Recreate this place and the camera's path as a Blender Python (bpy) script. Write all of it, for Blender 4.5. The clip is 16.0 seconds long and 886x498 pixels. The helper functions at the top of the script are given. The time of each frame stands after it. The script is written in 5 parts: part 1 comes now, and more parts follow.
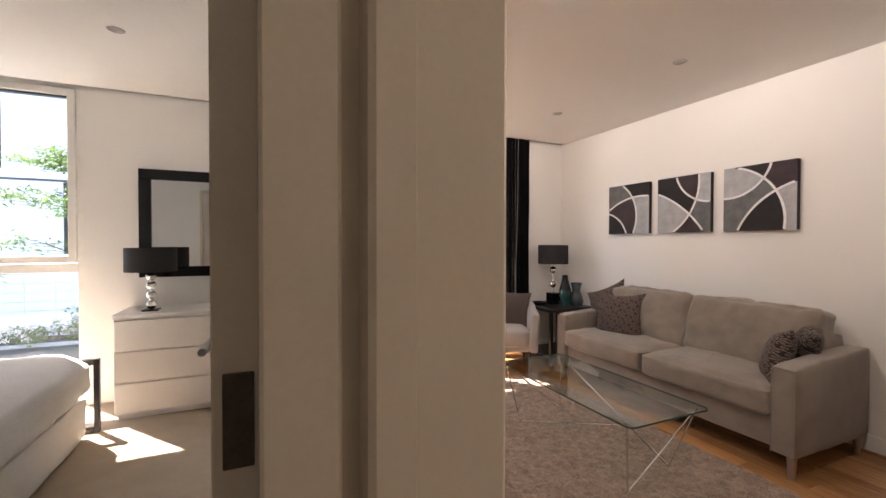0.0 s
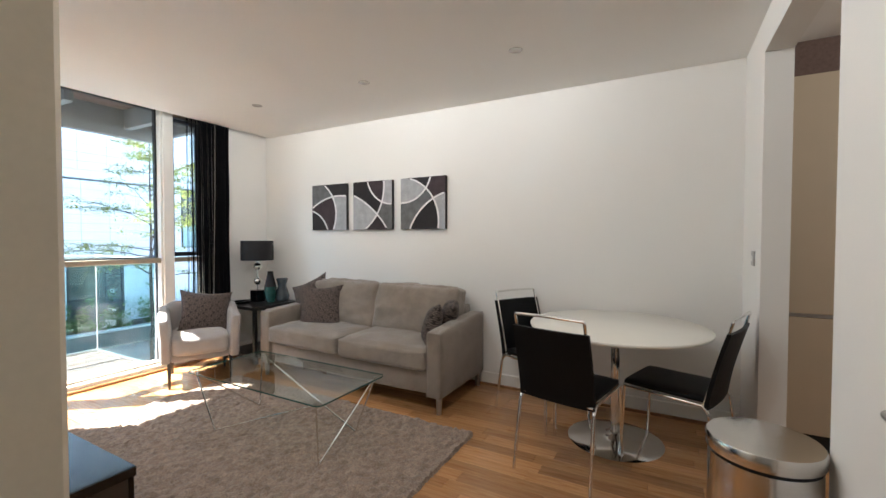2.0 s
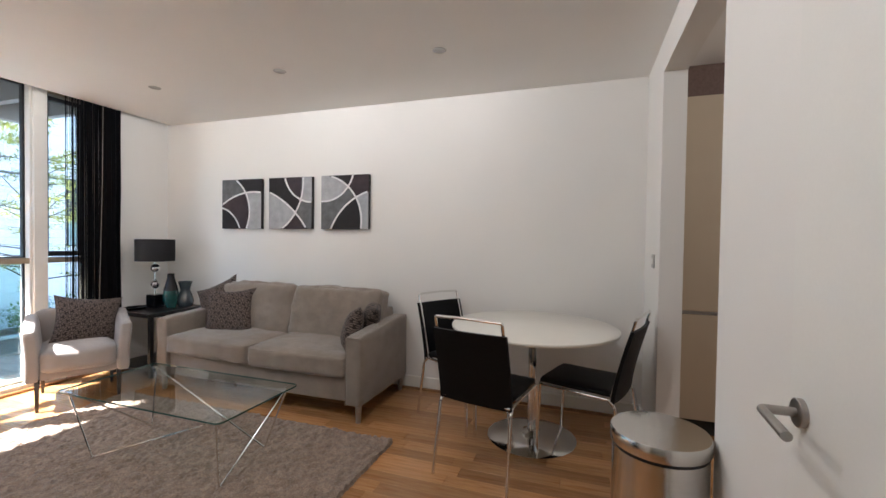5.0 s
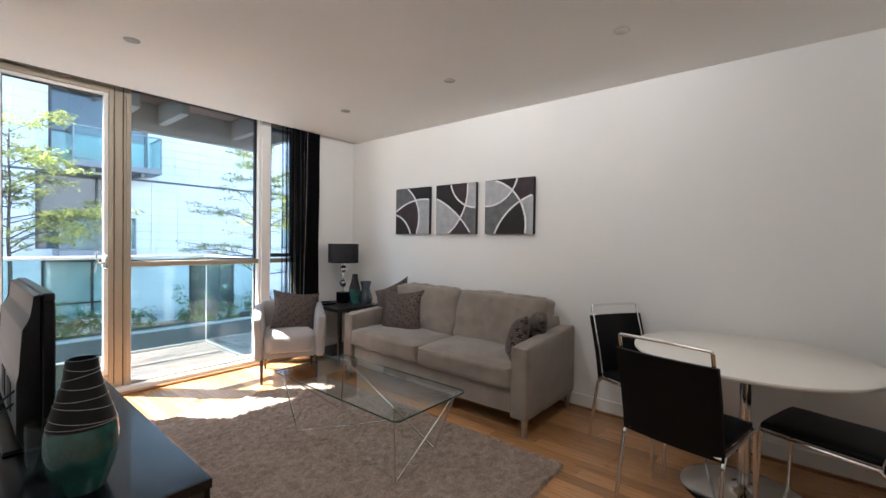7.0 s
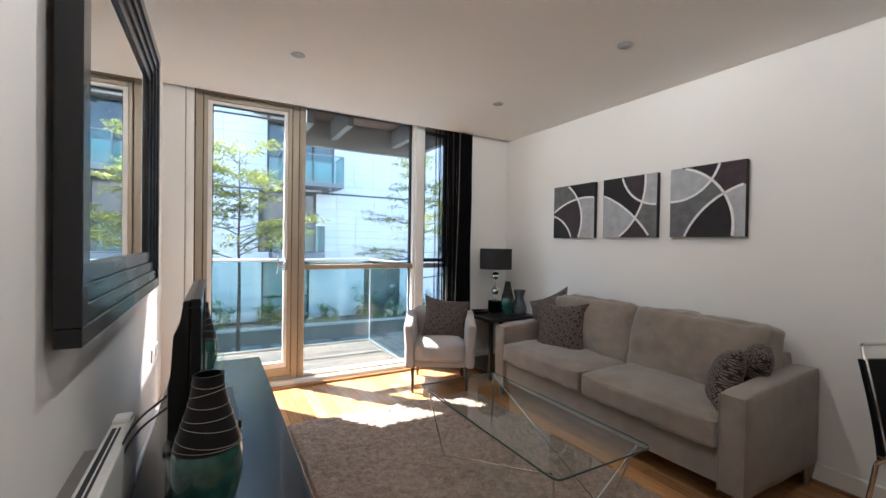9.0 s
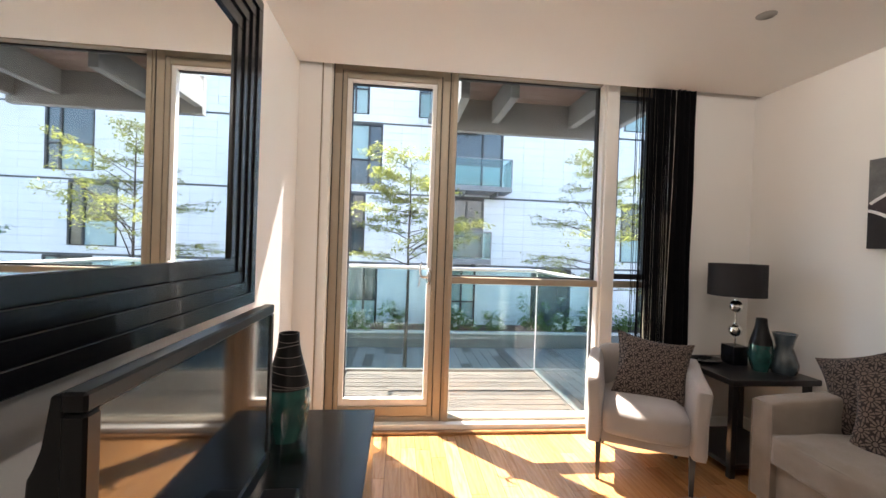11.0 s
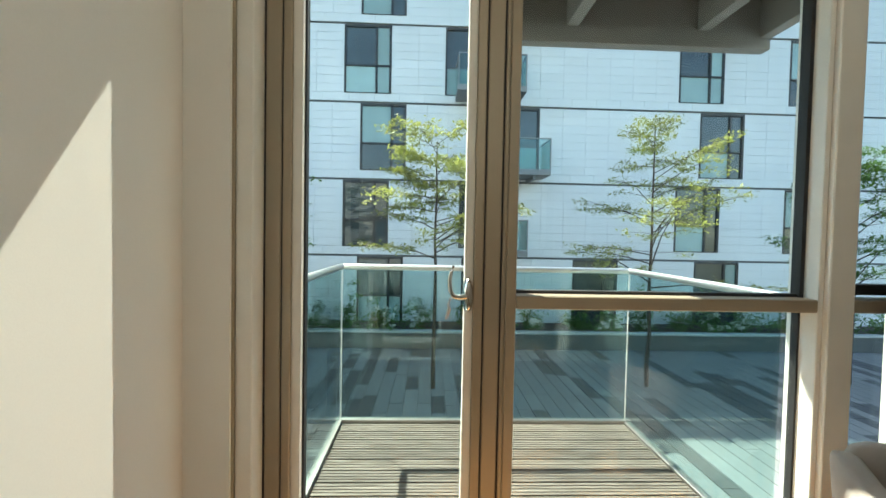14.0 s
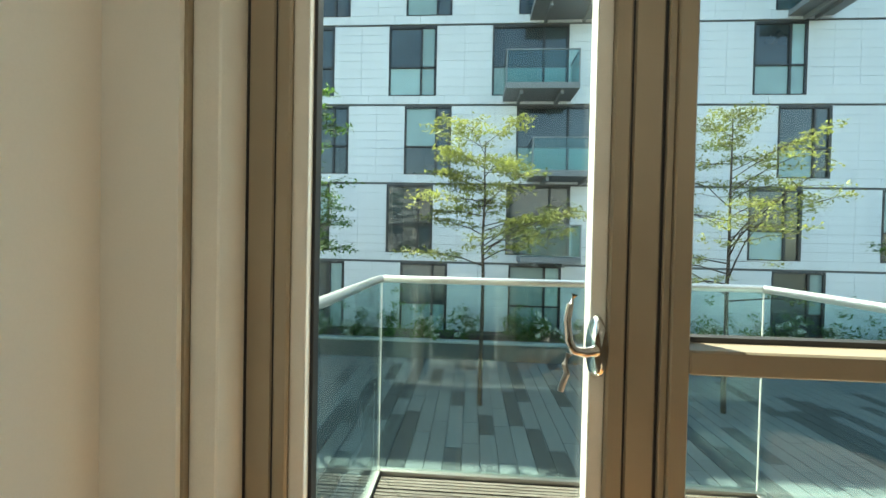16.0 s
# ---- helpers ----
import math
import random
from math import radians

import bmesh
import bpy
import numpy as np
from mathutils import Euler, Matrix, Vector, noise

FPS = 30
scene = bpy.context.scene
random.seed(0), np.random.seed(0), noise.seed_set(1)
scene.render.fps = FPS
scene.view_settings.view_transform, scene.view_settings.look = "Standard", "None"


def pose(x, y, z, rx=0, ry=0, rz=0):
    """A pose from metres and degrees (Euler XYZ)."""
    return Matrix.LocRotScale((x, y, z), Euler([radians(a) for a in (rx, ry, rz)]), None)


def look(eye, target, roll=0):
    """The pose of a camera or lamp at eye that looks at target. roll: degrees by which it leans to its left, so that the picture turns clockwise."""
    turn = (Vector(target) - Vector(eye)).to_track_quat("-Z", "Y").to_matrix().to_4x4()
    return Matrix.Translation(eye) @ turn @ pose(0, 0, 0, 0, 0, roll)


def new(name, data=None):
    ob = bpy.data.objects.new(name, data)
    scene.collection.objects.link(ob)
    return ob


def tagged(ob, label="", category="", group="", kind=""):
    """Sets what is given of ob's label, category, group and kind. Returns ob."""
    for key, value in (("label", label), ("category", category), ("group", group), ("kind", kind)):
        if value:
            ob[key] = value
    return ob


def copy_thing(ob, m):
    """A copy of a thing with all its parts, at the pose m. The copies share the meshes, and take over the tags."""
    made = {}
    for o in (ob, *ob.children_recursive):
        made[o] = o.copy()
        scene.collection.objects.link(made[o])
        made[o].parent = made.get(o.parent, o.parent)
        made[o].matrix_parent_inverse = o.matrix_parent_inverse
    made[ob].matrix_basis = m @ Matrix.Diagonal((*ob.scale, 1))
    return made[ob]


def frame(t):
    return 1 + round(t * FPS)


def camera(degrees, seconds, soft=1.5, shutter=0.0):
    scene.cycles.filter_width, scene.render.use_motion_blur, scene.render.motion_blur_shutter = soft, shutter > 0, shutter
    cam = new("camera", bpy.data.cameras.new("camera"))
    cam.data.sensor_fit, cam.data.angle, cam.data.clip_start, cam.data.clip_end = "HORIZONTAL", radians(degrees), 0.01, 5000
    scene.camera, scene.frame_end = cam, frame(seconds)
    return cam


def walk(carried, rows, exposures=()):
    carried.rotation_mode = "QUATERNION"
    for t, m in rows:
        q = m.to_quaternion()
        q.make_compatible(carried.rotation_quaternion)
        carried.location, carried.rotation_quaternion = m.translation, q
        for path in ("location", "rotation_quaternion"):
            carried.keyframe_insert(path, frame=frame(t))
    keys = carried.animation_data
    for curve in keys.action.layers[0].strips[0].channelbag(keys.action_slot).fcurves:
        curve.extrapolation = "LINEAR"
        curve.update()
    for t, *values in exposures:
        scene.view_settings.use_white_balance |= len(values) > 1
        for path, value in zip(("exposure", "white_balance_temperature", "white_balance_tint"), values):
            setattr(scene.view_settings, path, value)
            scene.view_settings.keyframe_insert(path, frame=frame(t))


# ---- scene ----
cam = camera(94.1, 16.0)
PATH = [
    (0, (0.476, 0.536, 1.288), (1.281, 2.366, 1.258), 0.1),
    (0.5, (0.474, 0.487, 1.285), (1.603, 2.137, 1.255), 0.1),
    (1, (0.463, 0.440, 1.285), (1.857, 1.873, 1.249), 0.1),
    (1.5, (0.470, 0.400, 1.288), (2.074, 1.593, 1.248), 0.2),
    (2, (0.502, 0.358, 1.294), (2.258, 1.313, 1.243), 0.1),
    (2.5, (0.535, 0.331, 1.292), (2.401, 1.048, 1.237), 0.2),
    (3.2, (0.558, 0.305, 1.285), (2.491, 0.808, 1.233), 0.5),
    (5.3, (0.590, 0.342, 1.292), (2.455, 1.064, 1.258), 1.0),
    (5.5, (0.600, 0.342, 1.290), (2.435, 1.138, 1.259), 1.1),
    (6, (0.636, 0.355, 1.291), (2.370, 1.350, 1.264), 1.0),
    (6.5, (0.640, 0.430, 1.308), (2.278, 1.577, 1.276), 1.0),
    (7, (0.656, 0.497, 1.305), (2.197, 1.776, 1.270), 0.9),
    (7.5, (0.664, 0.538, 1.302), (2.103, 1.928, 1.261), 0.8),
    (8, (0.675, 0.592, 1.302), (2.021, 2.071, 1.249), 0.8),
    (8.5, (0.742, 0.674, 1.298), (1.985, 2.240, 1.246), 0.8),
    (9, (0.922, 0.806, 1.306), (1.893, 2.554, 1.282), 0.9),
    (9.5, (1.056, 0.965, 1.310), (1.713, 2.853, 1.288), 1.2),
    (10, (1.158, 1.250, 1.310), (1.597, 3.201, 1.305), 1.9),
    (10.2, (1.189, 1.359, 1.312), (1.566, 3.323, 1.304), 1.9),
    (12.5, (1.312, 2.600, 1.316), (1.422, 4.597, 1.299), 2.1),
    (13, (1.310, 2.840, 1.318), (1.413, 4.837, 1.283), 1.8),
    (13.5, (1.292, 3.115, 1.302), (1.396, 5.112, 1.257), 1.4),
    (14, (1.342, 3.315, 1.298), (1.414, 5.313, 1.239), 1.1),
    (14.5, (1.382, 3.455, 1.297), (1.389, 5.454, 1.233), 1.0),
    (15, (1.376, 3.570, 1.297), (1.299, 5.568, 1.238), 0.9),
    (15.5, (1.301, 3.745, 1.294), (1.160, 5.739, 1.250), 1.0),
    (16, (1.237, 3.939, 1.291), (1.103, 5.934, 1.257), 1.2),
]
EXPOSURES = [(0, 2.95, 7000, 20), (0.7, 3.08, 6600, 16), (1.5, 3.2, 6150, 7), (2.5, 3.03, 5950, 7), (3, 3.02, 5950, 8), (6, 2.93, 5950, 11), (8, 2.7, 5800, 9), (9.5, 2.62, 6150, 12), (10.2, 2.62, 6550, 18), (12.5, 2.2, 6850, 3), (13.5, 1.92, 6800, -1), (14.5, 1.68, 6850, -8), (15.5, 1.74, 7050, -9), (16, 1.74, 7100, -10)]
walk(cam, [(t, look(eye, target, roll)) for t, eye, target, roll in PATH], EXPOSURES)

# ---- light ----
SUN_TRAVEL = Vector((0.80, -1.0, -1.78)).normalized()
SUN_EL = math.asin(-SUN_TRAVEL.z)
world = bpy.data.worlds.new("world")
scene.world = world
world.use_nodes = True
wn = world.node_tree.nodes
sky = wn.new("ShaderNodeTexSky")
sky.sky_type = "NISHITA"
sky.sun_disc = False
sky.sun_elevation = SUN_EL
sky.sun_rotation = math.atan2(-SUN_TRAVEL.x, -SUN_TRAVEL.y)
wn["Background"].inputs["Strength"].default_value = 0.15
world.node_tree.links.new(sky.outputs[0], wn["Background"].inputs["Color"])
sun_data = bpy.data.lights.new("sun", "SUN")
sun_data.energy, sun_data.angle, sun_data.color = 5.0, radians(0.6), (1.0, 0.95, 0.87)
sun = new("sun", sun_data)
sun.matrix_world = look((0, 20, 30), Vector((0, 20, 30)) + SUN_TRAVEL)

# fill lamps added just below the downlight bulbs; only one downlight really glows
# the two at x 1.40 are unseen, added to carry more fill
DOWNLIGHTS = ((1.381, 3.582, False), (3.044, 2.441, False), (3.019, 3.657, False), (3.071, 1.228, True), (1.40, 1.23, False), (1.40, 2.44, False), (-0.28, 3.46, False))
# the last two, in hall and kitchen, are added fill without a fitting
for x, y, w in [(x, y, 0.95 if y > 3.3 else (0.9 if y < 2 else 1.5) if x > 2 else (3.2 if y < 2 else 3.8)) for x, y, lit in DOWNLIGHTS] + [(-0.05, 0.2, 0.35), (2.9, -1.7, 3.5)]:
    ld = bpy.data.lights.new("ceiling_fill_lamp", "SPOT")
    ld.spot_size, ld.spot_blend, ld.shadow_soft_size, ld.energy, ld.color = radians(180), 0.0, 0.0, w, (1.0, 0.96, 0.91)
    new("ceiling_fill_lamp", ld).matrix_world = pose(x, y, 2.4972)

# sun thrown back by high glazing across the courtyard, falling through the balcony door
glint_data = bpy.data.lights.new("glint", "SPOT")
glint_data.energy, glint_data.color, glint_data.shadow_soft_size = 13000.0, (1.0, 0.97, 0.92), 0.06
glint_data.spot_size, glint_data.spot_blend = radians(6), 0.3
new("glint", glint_data).matrix_world = look((12.4, 18.75, 23.9), (0.95, 4.75, 2.2))

# ---- materials ----


def mat(name, col, rough=0.5, metal=0.0, var=0.08, scale=8.0, bump=0.0, bscale=60.0, fine=0.05, sheen=0.0, coat=0.0, stretch=(1, 1, 1), spec=0.5, rand=0.0):
    """A principled surface with two scales of variation and fine relief, in metres."""
    m = bpy.data.materials.new(name)
    m.use_nodes = True
    nt = m.node_tree
    n, l = nt.nodes, nt.links
    b = n["Principled BSDF"]
    b.inputs["Roughness"].default_value = rough
    b.inputs["Metallic"].default_value = metal
    b.inputs["Specular IOR Level"].default_value = spec
    b.inputs["Sheen Weight"].default_value = sheen
    b.inputs["Coat Weight"].default_value = coat
    tc = n.new("ShaderNodeTexCoord")
    mp = n.new("ShaderNodeMapping")
    mp.inputs["Scale"].default_value = stretch
    l.new(tc.outputs["Object"], mp.inputs["Vector"])
    big = n.new("ShaderNodeTexNoise")
    big.inputs["Scale"].default_value = scale
    big.inputs["Detail"].default_value = 4
    small = n.new("ShaderNodeTexNoise")
    small.inputs["Scale"].default_value = bscale
    small.inputs["Detail"].default_value = 5
    l.new(mp.outputs[0], big.inputs["Vector"])
    l.new(mp.outputs[0], small.inputs["Vector"])
    r1 = n.new("ShaderNodeMapRange")
    r1.inputs["From Min"].default_value, r1.inputs["From Max"].default_value = 0.3, 0.7
    r1.inputs["To Min"].default_value, r1.inputs["To Max"].default_value = 1 - var, 1 + var
    l.new(big.outputs[0], r1.inputs["Value"])
    r2 = n.new("ShaderNodeMapRange")
    r2.inputs["From Min"].default_value, r2.inputs["From Max"].default_value = 0.3, 0.7
    r2.inputs["To Min"].default_value, r2.inputs["To Max"].default_value = 1 - fine, 1 + fine
    l.new(small.outputs[0], r2.inputs["Value"])
    mul = n.new("ShaderNodeMath")
    mul.operation = "MULTIPLY"
    l.new(r1.outputs[0], mul.inputs[0])
    l.new(r2.outputs[0], mul.inputs[1])
    last = mul.outputs[0]
    if rand:
        oi = n.new("ShaderNodeObjectInfo")
        r3 = n.new("ShaderNodeMapRange")
        r3.inputs["To Min"].default_value, r3.inputs["To Max"].default_value = 1 - rand, 1 + rand
        l.new(oi.outputs["Random"], r3.inputs["Value"])
        mul2 = n.new("ShaderNodeMath")
        mul2.operation = "MULTIPLY"
        l.new(last, mul2.inputs[0])
        l.new(r3.outputs[0], mul2.inputs[1])
        last = mul2.outputs[0]
    vm = n.new("ShaderNodeVectorMath")
    vm.operation = "SCALE"
    vm.inputs[0].default_value = col
    l.new(last, vm.inputs["Scale"])
    l.new(vm.outputs[0], b.inputs["Base Color"])
    if bump:
        bp = n.new("ShaderNodeBump")
        bp.inputs["Strength"].default_value = bump
        bp.inputs["Distance"].default_value = 0.004
        l.new(small.outputs[0], bp.inputs["Height"])
        l.new(bp.outputs[0], b.inputs["Normal"])
    return m


def glass(name, tint, ior=1.45, rough=0.0):
    """A thin clear pane: tinted see-through, with Fresnel gloss."""
    m = bpy.data.materials.new(name)
    m.use_nodes = True
    n, l = m.node_tree.nodes, m.node_tree.links
    n.remove(n["Principled BSDF"])
    t = n.new("ShaderNodeBsdfTransparent")
    t.inputs[0].default_value = (*tint, 1)
    g = n.new("ShaderNodeBsdfGlossy")
    g.inputs["Roughness"].default_value = rough
    w = n.new("ShaderNodeLayerWeight")
    w.inputs["Blend"].default_value = 0.5
    pw = n.new("ShaderNodeMath")
    pw.operation = "POWER"
    pw.inputs[1].default_value = 5.0
    l.new(w.outputs["Facing"], pw.inputs[0])
    f = n.new("ShaderNodeMapRange")
    f.inputs["To Min"].default_value, f.inputs["To Max"].default_value = ((ior - 1) / (ior + 1)) ** 2, 0.9
    l.new(pw.outputs[0], f.inputs["Value"])
    mx = n.new("ShaderNodeMixShader")
    l.new(f.outputs[0], mx.inputs[0])
    l.new(t.outputs[0], mx.inputs[1])
    l.new(g.outputs[0], mx.inputs[2])
    l.new(mx.outputs[0], n["Material Output"].inputs["Surface"])
    return m


def glow(name, col, strength):
    m = bpy.data.materials.new(name)
    m.use_nodes = True
    b = m.node_tree.nodes["Principled BSDF"]
    b.inputs["Base Color"].default_value = (*col, 1)
    b.inputs["Emission Color"].default_value = (*col, 1)
    b.inputs["Emission Strength"].default_value = strength
    return m


def patterned(name, dark, light, cell=0.045):
    """Woven upholstery with a small repeating flower lattice."""
    m = mat(name, dark, 0.95, 0, 0.12, 6, 0.5, 300, 0.12, sheen=0.08)
    n, l = m.node_tree.nodes, m.node_tree.links
    b = n["Principled BSDF"]
    base = b.inputs["Base Color"].links[0].from_socket
    def math_node(op, a, c):
        q = n.new("ShaderNodeMath")
        q.operation = op
        for k, s in enumerate((a, c)):
            if isinstance(s, (int, float)):
                q.inputs[k].default_value = s
            else:
                l.new(s, q.inputs[k])
        return q.outputs[0]

    tc = n.new("ShaderNodeTexCoord")
    turn = n.new("ShaderNodeVectorRotate")
    turn.rotation_type = "Y_AXIS"
    turn.inputs["Angle"].default_value = 0.7
    l.new(tc.outputs["Object"], turn.inputs["Vector"])
    sep = n.new("ShaderNodeSeparateXYZ")
    l.new(turn.outputs[0], sep.inputs[0])
    row = math_node("DIVIDE", sep.outputs["Z"], cell * 0.866)
    shift = math_node("MULTIPLY", math_node("MODULO", math_node("FLOOR", row, 0), 2), 0.5)
    u = math_node("SUBTRACT", math_node("FRACT", math_node("ADD", math_node("DIVIDE", sep.outputs["X"], cell), shift), 0), 0.5)
    w = math_node("MULTIPLY", math_node("SUBTRACT", math_node("FRACT", row, 0), 0.5), 0.866)
    r = math_node("SQRT", math_node("ADD", math_node("MULTIPLY", u, u), math_node("MULTIPLY", w, w)), 0)
    petal = math_node("GREATER_THAN", math_node("COSINE", math_node("MULTIPLY", math_node("ARCTAN2", w, u), 12), 0), -0.35)
    ring = math_node("MULTIPLY", math_node("GREATER_THAN", r, 0.20), math_node("LESS_THAN", r, 0.49))
    g = math_node("ADD", math_node("MULTIPLY", petal, ring), math_node("LESS_THAN", r, 0.13))
    mx = n.new("ShaderNodeMix")
    mx.data_type = "RGBA"
    l.new(g, mx.inputs["Factor"])
    l.new(base, mx.inputs["A"])
    mx.inputs["B"].default_value = (*light, 1)
    l.new(mx.outputs["Result"], b.inputs["Base Color"])
    return m


def wood(name, a, b_, rough, length=(1.2, 14, 14), rand=0.25, coat=0.2):
    m = mat(name, a, rough, 0, 0.12, 5, 0.12, 90, 0.06, coat=coat, stretch=length, rand=rand)
    n, l = m.node_tree.nodes, m.node_tree.links
    bs = n["Principled BSDF"]
    base = bs.inputs["Base Color"].links[0].from_socket
    tc = n.new("ShaderNodeTexCoord")
    mp = n.new("ShaderNodeMapping")
    mp.inputs["Scale"].default_value = length
    l.new(tc.outputs["Object"], mp.inputs["Vector"])
    nz = n.new("ShaderNodeTexNoise")
    nz.inputs["Scale"].default_value = 4
    nz.inputs["Detail"].default_value = 8
    nz.inputs["Distortion"].default_value = 1.2
    l.new(mp.outputs[0], nz.inputs["Vector"])
    rp = n.new("ShaderNodeMapRange")
    rp.inputs["From Min"].default_value, rp.inputs["From Max"].default_value = 0.42, 0.68
    l.new(nz.outputs[0], rp.inputs["Value"])
    mx = n.new("ShaderNodeMix")
    mx.data_type = "RGBA"
    mx.blend_type = "MULTIPLY"
    l.new(rp.outputs[0], mx.inputs["Factor"])
    l.new(base, mx.inputs["A"])
    mx.inputs["B"].default_value = (*b_, 1)
    l.new(mx.outputs["Result"], bs.inputs["Base Color"])
    return m


M = {}
M["wall"] = mat("wall_paint", (0.80, 0.775, 0.735), 0.85, 0, 0.015, 1.5, 0.06, 220, 0.01, spec=0.3)
M["ceil"] = mat("ceiling_paint", (0.86, 0.84, 0.81), 0.9, 0, 0.015, 1.2, 0.04, 200, 0.01, spec=0.2)
M["trim"] = mat("trim_paint", (0.80, 0.77, 0.71), 0.45, 0, 0.02, 3, 0.03, 120, 0.01)
M["door"] = mat("door_paint", (0.80, 0.78, 0.73), 0.3, 0, 0.02, 3, 0.02, 150, 0.01, coat=0.2)
M["jamb"] = mat("jamb_paint", (0.66, 0.575, 0.45), 0.5, 0, 0.03, 6, 0.05, 120, 0.02)
M["alu"] = mat("anodised_frame", (0.37, 0.315, 0.24), 0.42, 0.3, 0.03, 10, 0.03, 400, 0.02)
M["alu_light"] = mat("pale_frame", (0.80, 0.775, 0.725), 0.45, 0.05, 0.03, 10, 0.03, 300, 0.02)
M["gasket"] = mat("rubber_gasket", (0.02, 0.02, 0.022), 0.6)
M["glass"] = glass("window_glass", (0.93, 0.96, 0.96))
M["rail_glass"] = glass("balustrade_glass", (0.74, 0.86, 0.85), 1.5)
M["table_glass"] = glass("table_glass", (0.95, 0.985, 0.975), 1.45)
M["glass_edge"] = mat("glass_edge", (0.03, 0.08, 0.07), 0.15, 0, 0.1, 20, spec=0.8)
M["chrome"] = mat("chrome", (0.80, 0.79, 0.77), 0.12, 1.0, 0.02, 10, 0, 100, 0.02)
M["steel"] = mat("brushed_steel", (0.62, 0.60, 0.57), 0.16, 1.0, 0.04, 10, 0.05, 500, 0.05, stretch=(1, 1, 12))
M["satin"] = mat("satin_steel", (0.42, 0.40, 0.38), 0.35, 1.0, 0.04, 20, 0.03, 300, 0.03)
M["rail"] = mat("rail_steel", (0.72, 0.72, 0.72), 0.3, 0.9, 0.04, 8, 0.03, 200, 0.04)
M["sofa"] = mat("grey_woven_upholstery", (0.24, 0.194, 0.155), 0.95, 0, 0.14, 9, 0.6, 420, 0.16, sheen=0.35)
M["armchair"] = mat("pale_upholstery", (0.345, 0.305, 0.28), 0.95, 0, 0.07, 6, 0.45, 500, 0.08, sheen=0.3)
M["cushion"] = patterned("patterned_cushion", (0.020, 0.012, 0.009), (0.150, 0.110, 0.090), 0.070)
M["leather"] = mat("black_leather", (0.004, 0.004, 0.0045), 0.5, 0, 0.2, 6, 0.2, 350, 0.1, spec=0.16)
M["white_top"] = mat("white_laminate", (0.78, 0.74, 0.66), 0.3, 0, 0.02, 4, 0.01, 200, 0.01, coat=0.2)
M["dark"] = mat("dark_stained_wood", (0.014, 0.012, 0.012), 0.35, 0, 0.2, 6, 0.08, 120, 0.1, coat=0.15, stretch=(1, 6, 6))
M["black_satin"] = mat("black_lacquer", (0.004, 0.0045, 0.006), 0.24, 0, 0.1, 8, 0.02, 200, 0.05, coat=0.15, spec=0.4)
M["plastic"] = mat("black_plastic", (0.004, 0.004, 0.0045), 0.3, 0, 0.1, 8, 0, 200, 0.05, spec=0.3)
M["screen"] = mat("tv_screen", (0.006, 0.007, 0.008), 0.06, 0, 0.05, 8, spec=0.7)
M["rug"] = mat("shag_rug", (0.27, 0.197, 0.148), 1.0, 0, 0.26, 22, 1.0, 160, 0.36, sheen=0.15)
M["floor"] = wood("oak_floor", (0.47, 0.240, 0.098), (0.82, 0.72, 0.60), 0.2, (12, 1.0, 12), 0.30, 0.25)
M["joint"] = mat("floor_joint", (0.10, 0.05, 0.02), 0.7)
M["bead"] = wood("oak_bead", (0.30, 0.15, 0.06), (0.7, 0.6, 0.5), 0.4, (2, 2, 12), 0.1)
M["deck"] = wood("weathered_deck", (0.12, 0.103, 0.088), (0.44, 0.41, 0.37), 0.8, (1, 12, 12), 0.2, 0.0)
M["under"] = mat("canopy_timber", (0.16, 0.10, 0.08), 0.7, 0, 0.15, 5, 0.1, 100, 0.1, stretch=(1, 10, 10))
M["canopy"] = mat("canopy_steel", (0.20, 0.20, 0.20), 0.6, 0.1, 0.05, 6, 0.04, 200, 0.04)
M["mirror"] = mat("mirror_glass", (0.92, 0.93, 0.92), 0.01, 1.0, 0.0, 5, 0, 100, 0.0)
M["kitchen"] = mat("cream_cupboard", (0.58, 0.47, 0.34), 0.25, 0, 0.02, 4, 0.01, 200, 0.01, coat=0.3)
M["carpet"] = mat("beige_carpet", (0.42, 0.34, 0.25), 1.0, 0, 0.06, 6, 0.7, 400, 0.15)
M["linen"] = mat("pale_linen", (0.62, 0.60, 0.57), 0.9, 0, 0.05, 4, 0.3, 90, 0.05, sheen=0.2)
M["chest"] = mat("white_lacquer", (0.74, 0.70, 0.66), 0.35, 0, 0.02, 4, 0.01, 200, 0.01)
M["shade"] = mat("black_lampshade", (0.012, 0.010, 0.011), 0.8, 0, 0.1, 10, 0.2, 400, 0.1)
M["curtain"] = mat("black_curtain", (0.003, 0.003, 0.004), 0.85, 0, 0.2, 8, 0.2, 300, 0.15, spec=0.15)
M["teal"] = mat("teal_glass", (0.016, 0.082, 0.068), 0.16, 0, 0.45, 9, 0.02, 60, 0.1, spec=0.8, coat=0.5)
M["smoke"] = mat("smoky_blue_glass", (0.045, 0.062, 0.072), 0.10, 0, 0.3, 9, 0.02, 60, 0.1, spec=0.8, coat=0.5)
M["vase_dark"] = mat("dark_vase_neck", (0.004, 0.003, 0.003), 0.35, 0, 0.2, 12, 0.05, 100, 0.1, spec=0.25)
M["thread"] = mat("pale_thread", (0.38, 0.34, 0.30), 0.6)
M["white_plastic"] = mat("white_plastic", (0.78, 0.76, 0.72), 0.35, 0, 0.01, 5)
M["art_black"] = mat("art_black", (0.018, 0.015, 0.016), 0.8, 0, 0.2, 14, 0.3, 260, 0.15)
M["art_plum"] = mat("art_plum", (0.045, 0.030, 0.034), 0.8, 0, 0.2, 14, 0.3, 260, 0.15)
